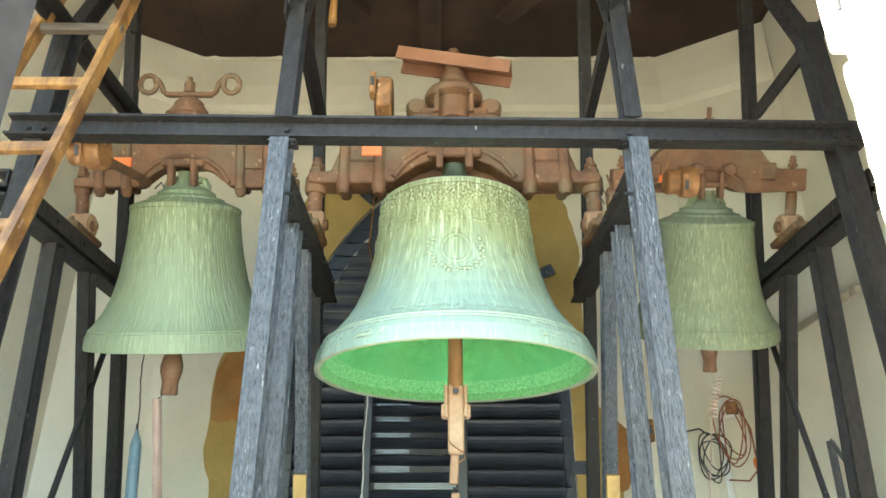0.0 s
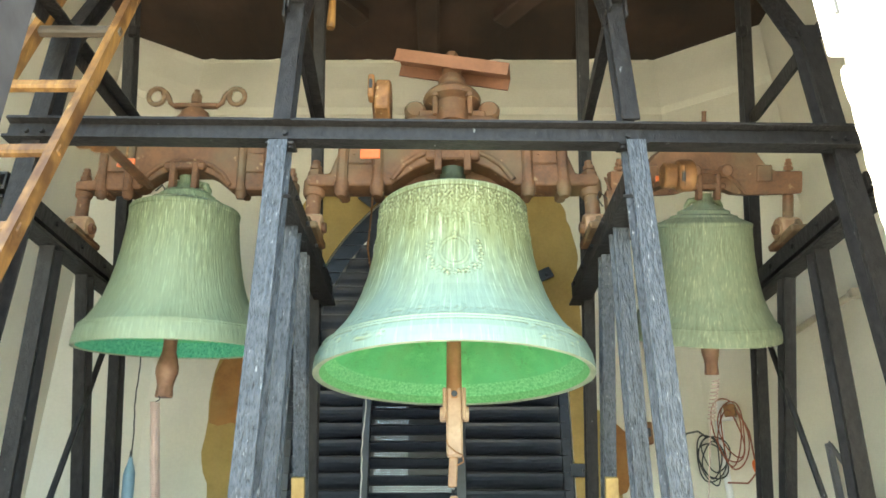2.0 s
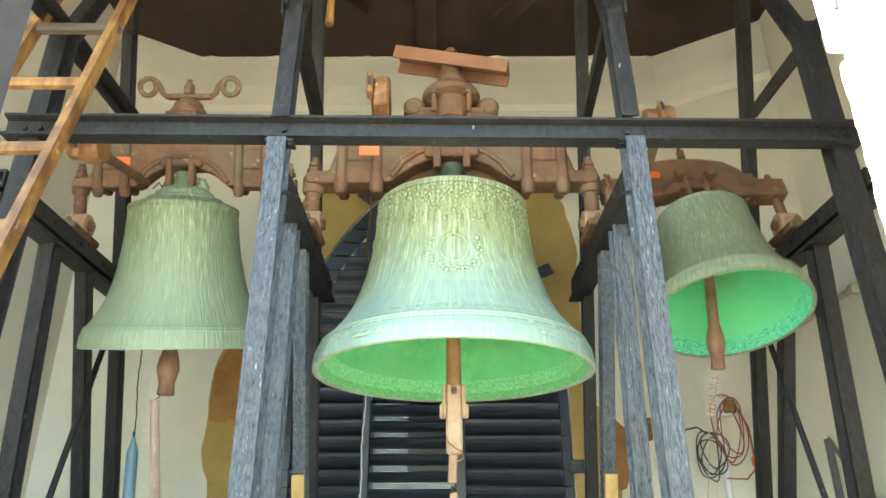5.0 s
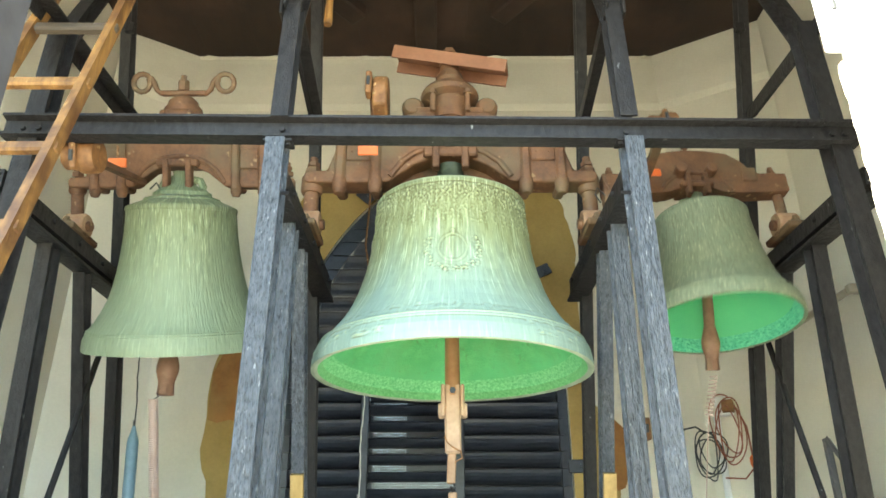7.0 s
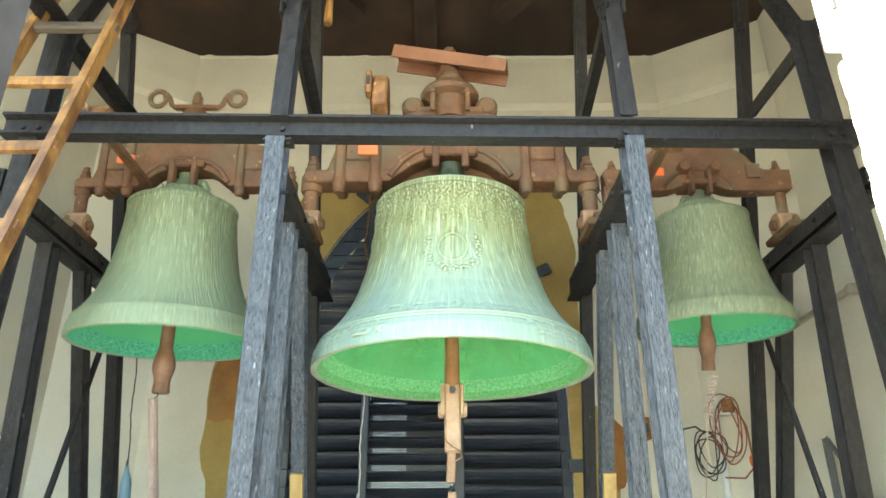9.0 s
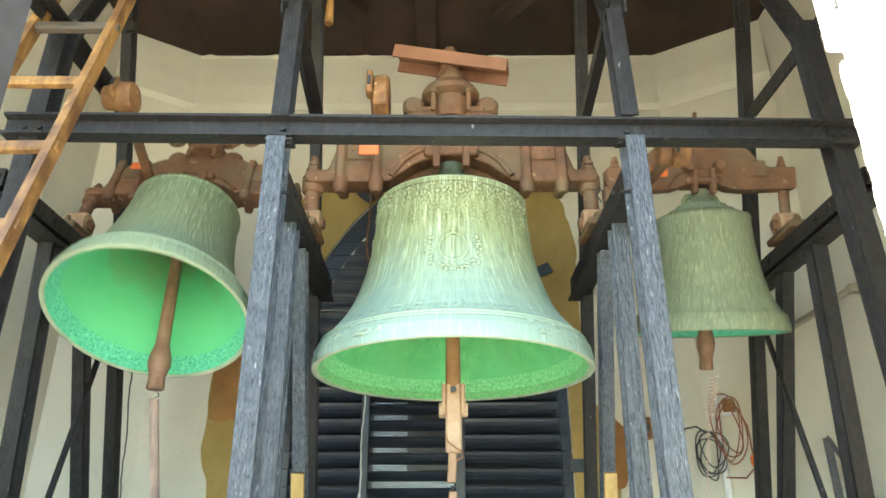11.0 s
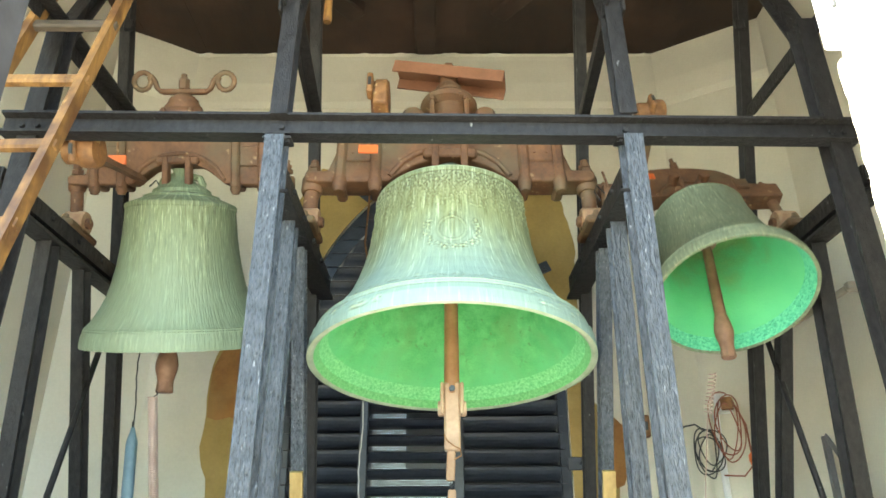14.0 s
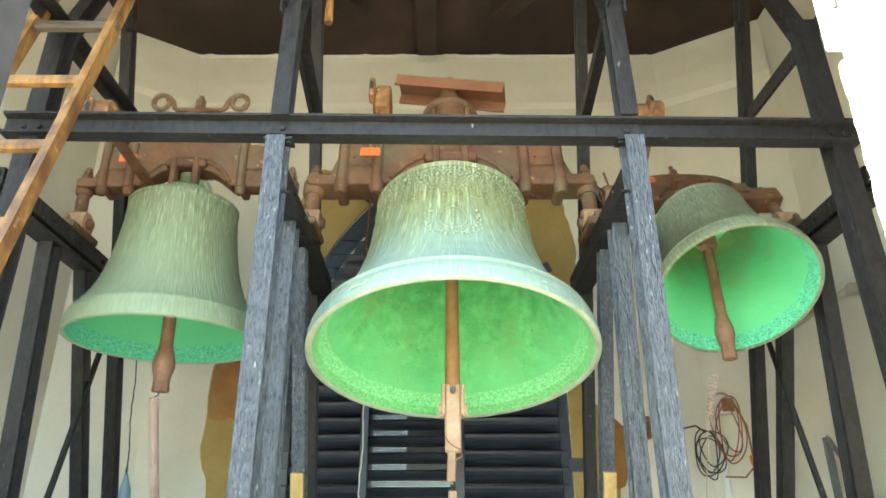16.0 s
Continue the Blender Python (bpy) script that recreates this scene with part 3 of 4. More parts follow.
def smooth_profile(pts, step):
    out = []
    for (r0, z0), (r1, z1) in zip(pts, pts[1:]):
        n_ = max(1, int(abs(z1 - z0) / step))
        for k in range(n_):
            f = k / n_
            out.append((r0 + (r1 - r0) * f, z0 + (z1 - z0) * f))
    out.append(pts[-1])
    return out


def great_relief(a, h):
    """Raised ornament: an arcaded band under the shoulder, a shield in a wreath, a band over the lip."""
    v = 0.0
    if 0.47 < h < 0.63:
        u = a * 19 / (2 * math.pi)
        f = abs((u % 1) - 0.5) * 2
        jig = 0.008 * noise.noise(Vector((math.cos(a) * 22, math.sin(a) * 22, h * 30)))
        rub = 0.35 + 1.1 * max(0.0, noise.noise(Vector((math.cos(a) * 9 + 5, math.sin(a) * 9, h * 14))))
        arc = 0.625 - 0.05 * f * f + jig
        v += 0.006 * rub * max(0, 1 - abs(h - arc) / 0.004)
        arc = 0.59 - 0.075 * (1 - f) ** 1.6 + jig
        v += 0.006 * rub * max(0, 1 - abs(h - arc) / 0.0045)
        v += (0.008 if h > 0.575 else 0.004) * max(0.0, noise.noise(Vector((math.cos(a) * 34, math.sin(a) * 34, h * 85))))
        if h < 0.52:
            v += 0.004 * max(0, 1 - abs(f - 0.5) * 6) * (h - 0.47) / 0.05
    elif 0.095 < h < 0.15:
        v += 0.006 * max(0.0, noise.noise(Vector((math.cos(a) * 16, math.sin(a) * 16, h * 60)))) * min(1, (0.15 - h) / 0.02)
    elif 0.03 < h < 0.075:
        w = abs(math.sin(a)) < 0.9
        if w:
            v += 0.006 * max(0.0, noise.noise(Vector((math.cos(a) * 18, math.sin(a) * 18, h * 70))))
    # wreath, facing the front
    da = (a + math.pi / 2 + math.pi) % (2 * math.pi) - math.pi
    dx, dz = da * 0.36, (h - 0.36) * 1.2
    rr = math.hypot(dx, dz * 0.95)
    if rr < 0.125:
        if dz < 0.06 or rr < 0.07:
            v += 0.009 * max(0, 1 - abs(rr - 0.1) / 0.022) * (0.1 + 1.5 * max(0.0, noise.noise(Vector((dx * 95, dz * 95, 2.0)))))
        v += 0.0025 * max(0, 1 - abs(math.hypot(dx, dz * 0.8) - 0.052) / 0.005) + 0.003 * max(0, 1 - abs(dx) / 0.005) * (1 if rr < 0.05 else 0)
        v += 0.006 * max(0, 1 - abs(dx) / 0.012) * (1 if 0.06 < dz < 0.09 else 0)
    return v * 1.35


def plain_relief(a, h):
    v = 0.0
    if 0.55 < h < 0.60:
        v += 0.003 * max(0.0, noise.noise(Vector((math.cos(a) * 15, math.sin(a) * 15, h * 40))))
    if 0.045 < h < 0.08:
        v += 0.003 * max(0.0, noise.noise(Vector((math.cos(a) * 15, math.sin(a) * 15, h * 60))))
    return v


def relief_lathe(bm, d, tall, profile, segs, m, relief):
    rows = []
    for r, h in profile:
        if r < 1e-5:
            rows.append([bm.verts.new(m @ Vector((0, 0, h * d * tall)))])
            continue
        row = []
        for i in range(segs):
            a = 2 * math.pi * i / segs
            q = r * d / 2 + relief(a, h) + 0.0012 * noise.noise(Vector((math.cos(a) * 5, math.sin(a) * 5, h * 8)))
            row.append(bm.verts.new(m @ Vector((q * math.cos(a), q * math.sin(a), h * d * tall))))
        rows.append(row)
    for a, b in zip(rows, rows[1:]):
        for i in range(segs):
            j = (i + 1) % segs
            if len(b) == 1:
                bm.faces.new((a[i], a[j], b[0]))
            else:
                bm.faces.new((a[i], a[j], b[j], b[i]))
    return bm


def build_bell(name, label, at, d, lip, skin, relief, segs, tall=1.0, slim=0.0):
    """A bell whose origin is its swing axle. lip: the mouth's height over the axle."""
    b = thing(name, label, "bell", at)
    r = d / 2
    m = Matrix.Translation((0, 0, lip))
    def fuller(p, z):
        return p + slim * min(1.0, z / 0.3) * min(1.0, p / 0.4)
    body = part("bell_body", relief_lathe(bmesh.new(), d, tall, smooth_profile([(fuller(p, z), z) for p, z in OUTER], 0.0034 if segs > 200 else 0.02), segs, m, relief), skin, b, smooth=True)
    part("bell_inside", lathe(bmesh.new(), [(fuller(p, z) * r, z * d * tall) for p, z in INNER], 96, m), VERDIGRIS if d > 1 else VERDIGRIS_MINT, body, "bright green verdigris inside of the bell", smooth=True)
    part("crown_inside", lathe(bmesh.new(), [(fuller(p, z) * r, z * d * tall) for p, z in CROWN], 96, m), VERDIGRIS_CROWN, body, smooth=True)
    bow = [(fuller(p, z) * r, z * d * tall) for p, z in smooth_profile(BOW, 0.01)]
    if d > 1:
        part("sound_bow", lathe(bmesh.new(), bow[:-2], 96, m), VERDIGRIS_RIM, body, "crusted green inner rim", smooth=True)
        part("inner_rim", lathe(bmesh.new(), bow[-3:], 96, m), OLIVE_RIM, body, "dull olive inner rim", smooth=True)
    else:
        part("sound_bow", lathe(bmesh.new(), bow, 96, m), RIM_MINT, body, "spotted mint green inner rim", smooth=True)
    part("lip", lathe(bmesh.new(), [(p * r, z * d) for p, z in LIPEDGE], 96, m), LIPLIT if d > 0.8 else skin, body, "lip of the bell", smooth=True)
    # crown loops under the yoke
    top = lip + 0.745 * d * tall
    neck = [(0.0, -0.02), (0.15, -0.02), (0.125, 0.002), (0.08, 0.02), (0.058, 0.045), (0.05, 0.085), (0.055, 0.1), (0.0, 0.1)]
    part("crown_neck", lathe(bmesh.new(), [(p * d, top + q * d) for p, q in neck], 28), CROWNSHADE if d > 1 else skin, body, smooth=True)
    for k in (0, 3) if d < 1 else ():
        a = k * math.pi / 3
        c, s = math.cos(a), math.sin(a)
        q = d * 0.11
        pts = [(c * q * e, s * q * e, top - 0.01 + d * h) for e, h in ((1.0, 0.0), (1.05, 0.025), (0.9, 0.06), (0.5, 0.07), (0.1, 0.07))]
        part("crown_loop", sweep(bmesh.new(), pts, d * 0.022, 8), PATINA, body, smooth=True)
    return b


GREAT_AT, MIDDLE_AT, SMALL_AT = (0.054, 3.03, 3.04), (-1.227, 3.083, 3.06), (1.253, 3.085, 3.055)
great = build_bell("great_bell", "large green patinated bronze bell with relief bands and wreath", GREAT_AT, 1.204, -0.716, PATINA_BLUE, great_relief, 620)
middle = build_bell("middle_bell", "green patinated bronze bell under a scroll-topped yoke", MIDDLE_AT, 0.85, -0.576, PATINA, plain_relief, 128, 1.185, 0.012)
small = build_bell("small_bell", "small dull green bronze bell on a rusty yoke", SMALL_AT, 0.695, -0.518, PATINA_DULL, plain_relief, 128, 1.2, 0.05)

YOKE_HALF = [(0.0, 0.272), (0.1, 0.265), (0.18, 0.232), (0.24, 0.185), (0.29, 0.145), (0.40, 0.138), (0.56, 0.138), (0.68, 0.14), (0.70, 0.15), (0.70, 0.19), (0.685, 0.203),
             (0.592, 0.205), (0.578, 0.25), (0.55, 0.34), (0.50, 0.43), (0.44, 0.445), (0.35, 0.45), (0.29, 0.49), (0.18, 0.53), (0.0, 0.54)]
SMALL_HALF = [(0.0, 0.2), (0.14, 0.19), (0.22, 0.16), (0.34, 0.15), (0.56, 0.158), (0.74, 0.165), (0.75, 0.18), (0.75, 0.325), (0.74, 0.335),
              (0.54, 0.335), (0.47, 0.37), (0.40, 0.46), (0.30, 0.53), (0.12, 0.56), (0.0, 0.565)]


def build_yoke(b, span, s, lift, style):
    """The cranked cast yoke over a bell. span: half the distance between bearings; s: its size against the largest."""
    sx = span / 0.67
    half = [(x * sx, z * s + lift) for x, z in (SMALL_HALF if style == "small" else YOKE_HALF)]
    ring = half + [(-x, z) for x, z in half[-2:0:-1]]
    t = 0.055 * s + 0.01
    bm = plate(bmesh.new(), ring, -t, t)
    yoke = part("yoke_beam", bm, RUST, b, "rusty red-brown cast yoke")
    bev = yoke.modifiers.new("rounded", "BEVEL")
    bev.width, bev.segments, bev.limit_method, bev.angle_limit = 0.012 * s, 2, "ANGLE", radians(50)
    if style == "great":
        # the closed back of the hollow casting
        web = [(0.26, 0.13), (0.2, 0.4), (0.0, 0.46), (-0.2, 0.4), (-0.26, 0.13)]
        part("yoke_web", plate(bmesh.new(), [(x * sx, z * s + lift) for x, z in web], t * 0.55, t * 0.8), RUST, yoke)
    # raised panels and ribs on the cheeks
    for q in (-1, 1):
        for f in (-1, 1):
            bm = box(bmesh.new(), (0.12 * sx, 0.016, 0.13 * s), pose(q * 0.445 * sx, f * (t + 0.004), 0.315 * s + lift), 0.006)
            for e in (-1, 1) if style == "great" else ():
                rod(bm, (q * 0.445 * sx + e * 0.03, f * (t + 0.01), 0.30 * s + lift), (q * 0.445 * sx + e * 0.03, f * (t + 0.018), 0.30 * s + lift), 0.007, 8)
            part("cheek_panel", bm, RUST, yoke)
            pts = [(q * x * sx, f * (t + 0.002), z * s + lift) for x, z in ((0.29, 0.165), (0.235, 0.245), (0.17, 0.295), (0.09, 0.325), (0.0, 0.335))]
            part("arch_rib", sweep(bmesh.new(), pts, 0.016 * s, 8), RUST, yoke, smooth=True)
        # straps with rounded ends round the beam
        for x in (0.36, 0.53) if style != "small" else ():
            bm = box(bmesh.new(), (0.05 * s, 2 * t + 0.05, 0.34 * s), pose(q * x * sx, 0, 0.285 * s + lift), 0.012 * s)
            part("strap", bm, RUST, yoke)
            bm = lathe(bmesh.new(), [(0, -0.05 * s), (0.022 * s, -0.046 * s), (0.034 * s, -0.02 * s), (0.034 * s, 0.03 * s), (0.0, 0.035 * s)], 14,
                       pose(q * x * sx, -t * 0.9, 0.125 * s + lift))
            part("strap_end", bm, RUST, yoke, smooth=True)
            bm = rod(bmesh.new(), (q * x * sx, 0, 0.43 * s + lift), (q * x * sx, 0, 0.49 * s + lift), 0.016 * s, 8)
            hexnut(bm, pose(q * x * sx, 0, 0.45 * s + lift), 0.028 * s, 0.022 * s)
            part("strap_nut", bm, RUST, yoke)
        # cranked arm down to the bearing, with its nut
        top = 0.335 if style == "small" else 0.203
        bm = rod(bmesh.new(), (q * span, 0, -0.02), (q * span, 0, 0.16 * s + lift), 0.03 * s + 0.006, 16)
        arm = part("crank_arm", bm, RUST, b, smooth=True)
        if style != "small":
            bm = lathe(bmesh.new(), [(0, 0.105), (0.045, 0.105), (0.052, 0.12), (0.052, 0.185), (0.044, 0.2), (0, 0.2)], 18, pose(q * span, 0, lift) @ Matrix.Scale(s, 4))
            part("arm_boss", bm, RUST, arm, smooth=True)
        bm = rod(bmesh.new(), (q * span, 0, top * s + lift), (q * span, 0, (top + 0.1) * s + lift), 0.02 * s, 10)
        hexnut(bm, pose(q * span, 0, (top + 0.012) * s + lift), 0.038 * s, 0.03 * s)
        hexnut(bm, pose(q * span, 0, (top + 0.05) * s + lift), 0.03 * s, 0.022 * s)
        part("arm_nut", bm, RUST, arm)
        bm = rod(bmesh.new(), (q * (span - 0.07), 0, 0), (q * (span + 0.07), 0, 0), 0.026, 14)
        part("axle_stub", bm, RUST, arm, smooth=True)
    # clamp round the crown
    for q in (-1, 1):
        bm = box(bmesh.new(), (0.035 * s, 0.05, 0.2 * s), pose(q * 0.07 * s, -t - 0.012, (0.30 if style == "great" else 0.21) * s + lift), 0.005)
        part("crown_hanger", bm, RUST, yoke)
    bm = box(bmesh.new(), (0.26 * s, 2 * t + 0.06, 0.05 * s), pose(0, 0, (0.215 if style == "small" else 0.29) * s + lift), 0.008)
    part("crown_clamp", bm, RUST, yoke)
    # domed head
    k = s if style != "small" else s * 0.8
    z0 = (0.56 if style == "middle" else 0.575) * s + lift
    if style != "small":
        prof = [(0.0, -0.08), (0.1, -0.08), (0.1, 0.04), (0.14, 0.055), (0.148, 0.078), (0.138, 0.098), (0.105, 0.125), (0.076, 0.145), (0.066, 0.158), (0.074, 0.172), (0.068, 0.205),
                (0.05, 0.225), (0.05, 0.3), (0.0, 0.3)] if style == "great" else \
               [(0.0, -0.03), (0.145, -0.03), (0.15, 0.02), (0.135, 0.05), (0.118, 0.06), (0.115, 0.08), (0.095, 0.105), (0.088, 0.13), (0.06, 0.155), (0.045, 0.165), (0.0, 0.165)]
        part("head_base", box(bmesh.new(), (0.34 * k, 0.11 * k, 0.06 * k), pose(0, 0, z0 - 0.035 * k), 0.01), RUST, yoke)
        part("yoke_head", lathe(bmesh.new(), [(r * k, z * k + z0) for r, z in prof], 32), RUST, yoke, smooth=True)
        for q in (-1, 1):
            bm = lathe(bmesh.new(), [(0, -0.05), (0.04, -0.048), (0.055, -0.03), (0.055, 0.03), (0.04, 0.048), (0, 0.05)], 18, pose(q * 0.185 * k, 0, z0 + (0.005 if style == "great" else -0.03) * k, 90))
            part("head_lug", bm, RUST, yoke, smooth=True)
            bm = rod(bmesh.new(), (q * 0.085 * k, -0.12 * k, z0 - 0.08), (q * 0.085 * k, -0.12 * k, z0 + 0.05 * k), 0.013 * k, 8)
            hexnut(bm, pose(q * 0.085 * k, -0.12 * k, z0 + 0.02 * k), 0.022 * k, 0.02 * k)
            part("head_bolt", bm, RUST, yoke)
    else:
        for q in (-1, 1):
            bm = rod(bmesh.new(), (q * 0.12 * s, -t - 0.06, 0.33 * s + lift), (q * 0.12 * s, -t + 0.01, 0.33 * s + lift), 0.045 * s, 14)
            part("cheek_bolt", bm, RUST, yoke, smooth=True)
    if style == "great":
        top = z0 + 0.30 * k
        bm = prism(bmesh.new(), u_section(0.16, 0.07, 0.012), (-0.275, 0.03, top + 0.085), (0.30, -0.03, top - 0.055), (0, 0.1, -1))
        part("top_channel", bm, PRIMER, b, "red-primed steel channel across the yoke head")
        bm = rod(bmesh.new(), (0, 0, top - 0.04), (0, 0, top + 0.085), 0.02, 10)
        hexnut(bm, pose(0, 0, top + 0.05), 0.034, 0.028)
        part("head_nut", bm, RUST, yoke)
    elif style == "middle":
        top = z0 + 0.165 * k
        pts = []
        for q in (-1, 1):
            half_bar = [(0.02, 0.0), (0.13, 0.003), (0.15, 0.02), (0.165, 0.06), (0.185, 0.085)]
            c, rad = (0.232, 0.055), 0.052
            for j in range(15):
                a = radians(150 - j * 26)
                rr = rad * (1 - 0.012 * j)
                half_bar.append((c[0] + rr * math.cos(a), c[1] + rr * math.sin(a)))
            bm = sweep(bmesh.new(), [(q * x * 0.86, 0, z * 0.9 + top + 0.014) for x, z in half_bar], 0.013, 10)
            part("scroll", bm, RUST, yoke, smooth=True)
        bm = box(bmesh.new(), (0.22, 0.036, 0.024), pose(0, 0, top + 0.014), 0.005)
        part("scroll_bar", bm, RUST, yoke)
        bm = rod(bmesh.new(), (0, 0, top), (0, 0, top + 0.1), 0.014, 10)
        hexnut(bm, pose(0, 0, top + 0.027), 0.027, 0.05)
        part("head_nut", bm, RUST, yoke)
    else:
        bm = rod(bmesh.new(), (0, 0, 0.5 * s + lift), (0, 0, 0.80 * s + lift), 0.011, 10)
        hexnut(bm, pose(0, 0, 0.64 * s + lift), 0.022, 0.05)
        part("head_nut", bm, RUST, yoke)
    return yoke


def build_lever(b, x, fwd, up, size, tag, root, slim=False):
    """The forward lever with its slotted weight drum and an orange tag."""
    bm = prism(bmesh.new(), [(-0.02, -0.012), (0.02, -0.012), (0.02, 0.012), (-0.02, 0.012)], (x, 0.0, root), (x, -fwd, up), (1, 0, 0))
    lever = part("lever", bm, RUST, b)
    bm = lathe(bmesh.new(), [(0, -0.11), (0.07, -0.11), (0.078, -0.1), (0.078, -0.03), (0.095, -0.02), (0.1, 0.0), (0.1, 0.06), (0.09, 0.075), (0, 0.075)], 24,
               pose(x, -fwd, up, 0, 90, 0) @ Matrix.Scale(size, 4))
    if slim:
        bm.free()
        bm = lathe(bmesh.new(), [(0, -0.035), (0.09, -0.035), (0.1, -0.025), (0.1, 0.025), (0.09, 0.035), (0, 0.035)], 24, pose(x + 0.035, -fwd + 0.02, up - 0.02, 0, 90, 0))
        box(bm, (0.07, 0.2, 0.1), pose(x + 0.035, -fwd + 0.02, up - 0.07), 0.01)
    part("weight_drum", bm, LIT_WEATHERED, lever, smooth=True)
    bm = box(bmesh.new(), (0.035 * size, 0.09 * size, 0.15 * size), pose(x - 0.02 * size, -fwd - 0.085 * size, up - 0.01), 0.008)
    face = part("slotted_plate", bm, LIT_WEATHERED, lever, "slotted plate coloured as lit orange")
    # the slot's inner shade, drawn as a black block on the plate
    bm = box(bmesh.new(), (0.02 * size, 0.02, 0.06 * size), pose(x - 0.02 * size, -fwd - 0.125 * size, up - 0.01), 0.002)
    part("slot", bm, RUBBER, face)
    bm = box(bmesh.new(), (0.115 * size, 0.012, 0.06 * size), pose(*tag), 0.003)
    part("orange_tag", bm, ORANGE, lever, "bright orange plastic tag")
    bm = rod(bmesh.new(), (tag[0], tag[1], tag[2] + 0.02), (tag[0], tag[1], tag[2] + 0.08), 0.006, 6)
    part("tag_stem", bm, LIT_WEATHERED, lever)


def build_clapper(b, pivot, ball, tail, thick, plated):
    """A wrought clapper hung from the crown; its own origin is the pivot."""
    iron = LITIRON if plated else CLAPPER
    c = part("clapper", rod(bmesh.new(), (0, 0, -0.02), (0, 0, ball), thick * 0.5, 14, thick * 0.62), iron, b, "red-brown iron clapper", smooth=True, m=pose(0, 0, pivot))
    bm = box(bmesh.new(), (thick * 2.1, thick * 1.3, thick * 2.8), pose(0, 0, -0.06), thick * 0.4)
    part("clapper_eye", bm, iron, c)
    if plated:
        bm = box(bmesh.new(), (thick * 1.25, thick * 1.1, ball - tail + 0.1), pose(0, 0, (ball + tail) / 2), 0.008)
        part("clapper_tail", bm, PINKIRON, c, "pale worn iron tail")
        for q in (-1, 1):
            bm = box(bmesh.new(), (0.016, 0.075, 0.135), pose(q * thick * 0.77, 0, ball - 0.02), 0.005)
            part("clamp_plate", bm, PINKIRON, c)
            bm = lathe(bmesh.new(), [(0, -0.012), (0.03, -0.012), (0.034, 0), (0.03, 0.012), (0, 0.012)], 16, pose(q * thick * 0.9, 0, ball - 0.06, 0, 90, 0))
            part("clamp_boss", bm, PINKIRON, c, smooth=True)
        bm = rod(bmesh.new(), (0, -thick * 0.6, ball + 0.02), (0, -thick * 0.8, ball + 0.02), 0.014, 6)
        part("clamp_bolt", bm, LOUVRE, c)
    else:
        bm = lathe(bmesh.new(), [(0, ball + 0.085), (thick * 0.62, ball + 0.08), (thick * 0.86, ball + 0.04), (thick * 0.98, ball + 0.01), (thick * 0.96, ball - 0.015), (thick * 0.76, ball - 0.05), (thick * 0.68, ball - 0.07), (0, ball - 0.07)], 20)
        part("clapper_ball", bm, iron, c, smooth=True)
        bm = lathe(bmesh.new(), [(0, ball - 0.04), (thick * 0.7, ball - 0.04), (thick * 0.7, ball - 0.08), (thick * 0.76, tail + 0.008), (thick * 0.7, tail), (0, tail)], 8, pose(0, 0, 0, 0, 0, 22))
        part("clapper_tail", bm, iron, c, smooth=False)
    return c


build_yoke(great, 0.665, 1.0, 0.055, "great")
build_yoke(middle, 0.5, 0.76, 0.074, "middle")
build_yoke(small, 0.405, 0.62, 0.07, "small")
build_lever(great, -0.36, 0.25, 0.57, 0.8, (-0.385, -0.17, 0.30), 0.4, True)
build_lever(middle, -0.19, 0.55, 0.242, 0.72, (-0.25, -0.14, 0.282), 0.212)
build_lever(small, -0.27, 0.47, 0.217, 0.66, (-0.227, -0.12, 0.227), 0.187)
GREAT_PIVOT, MIDDLE_PIVOT, SMALL_PIVOT = 0.06, -0.008, -0.033
great_clapper = build_clapper(great, GREAT_PIVOT, 2.23 - 3.04 - GREAT_PIVOT, 2.045 - 3.04 - GREAT_PIVOT, 0.054, True)
middle_clapper = build_clapper(middle, MIDDLE_PIVOT, 2.385 - 3.06 - MIDDLE_PIVOT, 2.265 - 3.06 - MIDDLE_PIVOT, 0.05, False)
small_clapper = build_clapper(small, SMALL_PIVOT, 2.49 - 3.055 - SMALL_PIVOT, 2.37 - 3.055 - SMALL_PIVOT, 0.042, False)

for (x, y, z), span in ((GREAT_AT, 0.665), (MIDDLE_AT, 0.5), (SMALL_AT, 0.405)):
    for q in (-1, 1):
        build_bearing(x + q * span, y, max(z, 3.045))


# ---- ladder ----
def build_ladder():
    la = thing("ladder", "worn yellow-brown wooden ladder leaning in the opening", "ladder", (-1.455, 1.566, FLOOR_Z))
    def place(z):
        return (z - FLOOR_Z) * 0.292
    for x in (-0.15, 0.165):
        bm = prism(bmesh.new(), [(-0.015, -0.028), (0.015, -0.028), (0.015, 0.028), (-0.015, 0.028)], (x, 0, 0), (x, place(4.6), 3.4), (1, 0, 0))
        part("rail", bm, LADDERWOOD, la)
    for k in range(10):
        z = 0.32 + k * 0.335
        bm = box(bmesh.new(), (0.37, 0.035, 0.045), pose(0.0, z * 0.292, z, -16, wobble(k, 1.2), 0), 0.008)
        part("rung", bm, GREYWOOD if k == 6 else LADDERWOOD, la, "grey weathered rung" if k == 6 else "")


build_ladder()


# ---- small things ----
def coil(bm, a, b, r, turns, wire):
    a, b = Vector(a), Vector(b)
    n_ = turns * 10
    pts = []
    for k in range(n_ + 1):
        f = k / n_
        ang = 2 * math.pi * turns * f
        p = a.lerp(b, f)
        pts.append((p.x + r * math.cos(ang), p.y + r * math.sin(ang), p.z))
    return sweep(bm, pts, wire, 5)


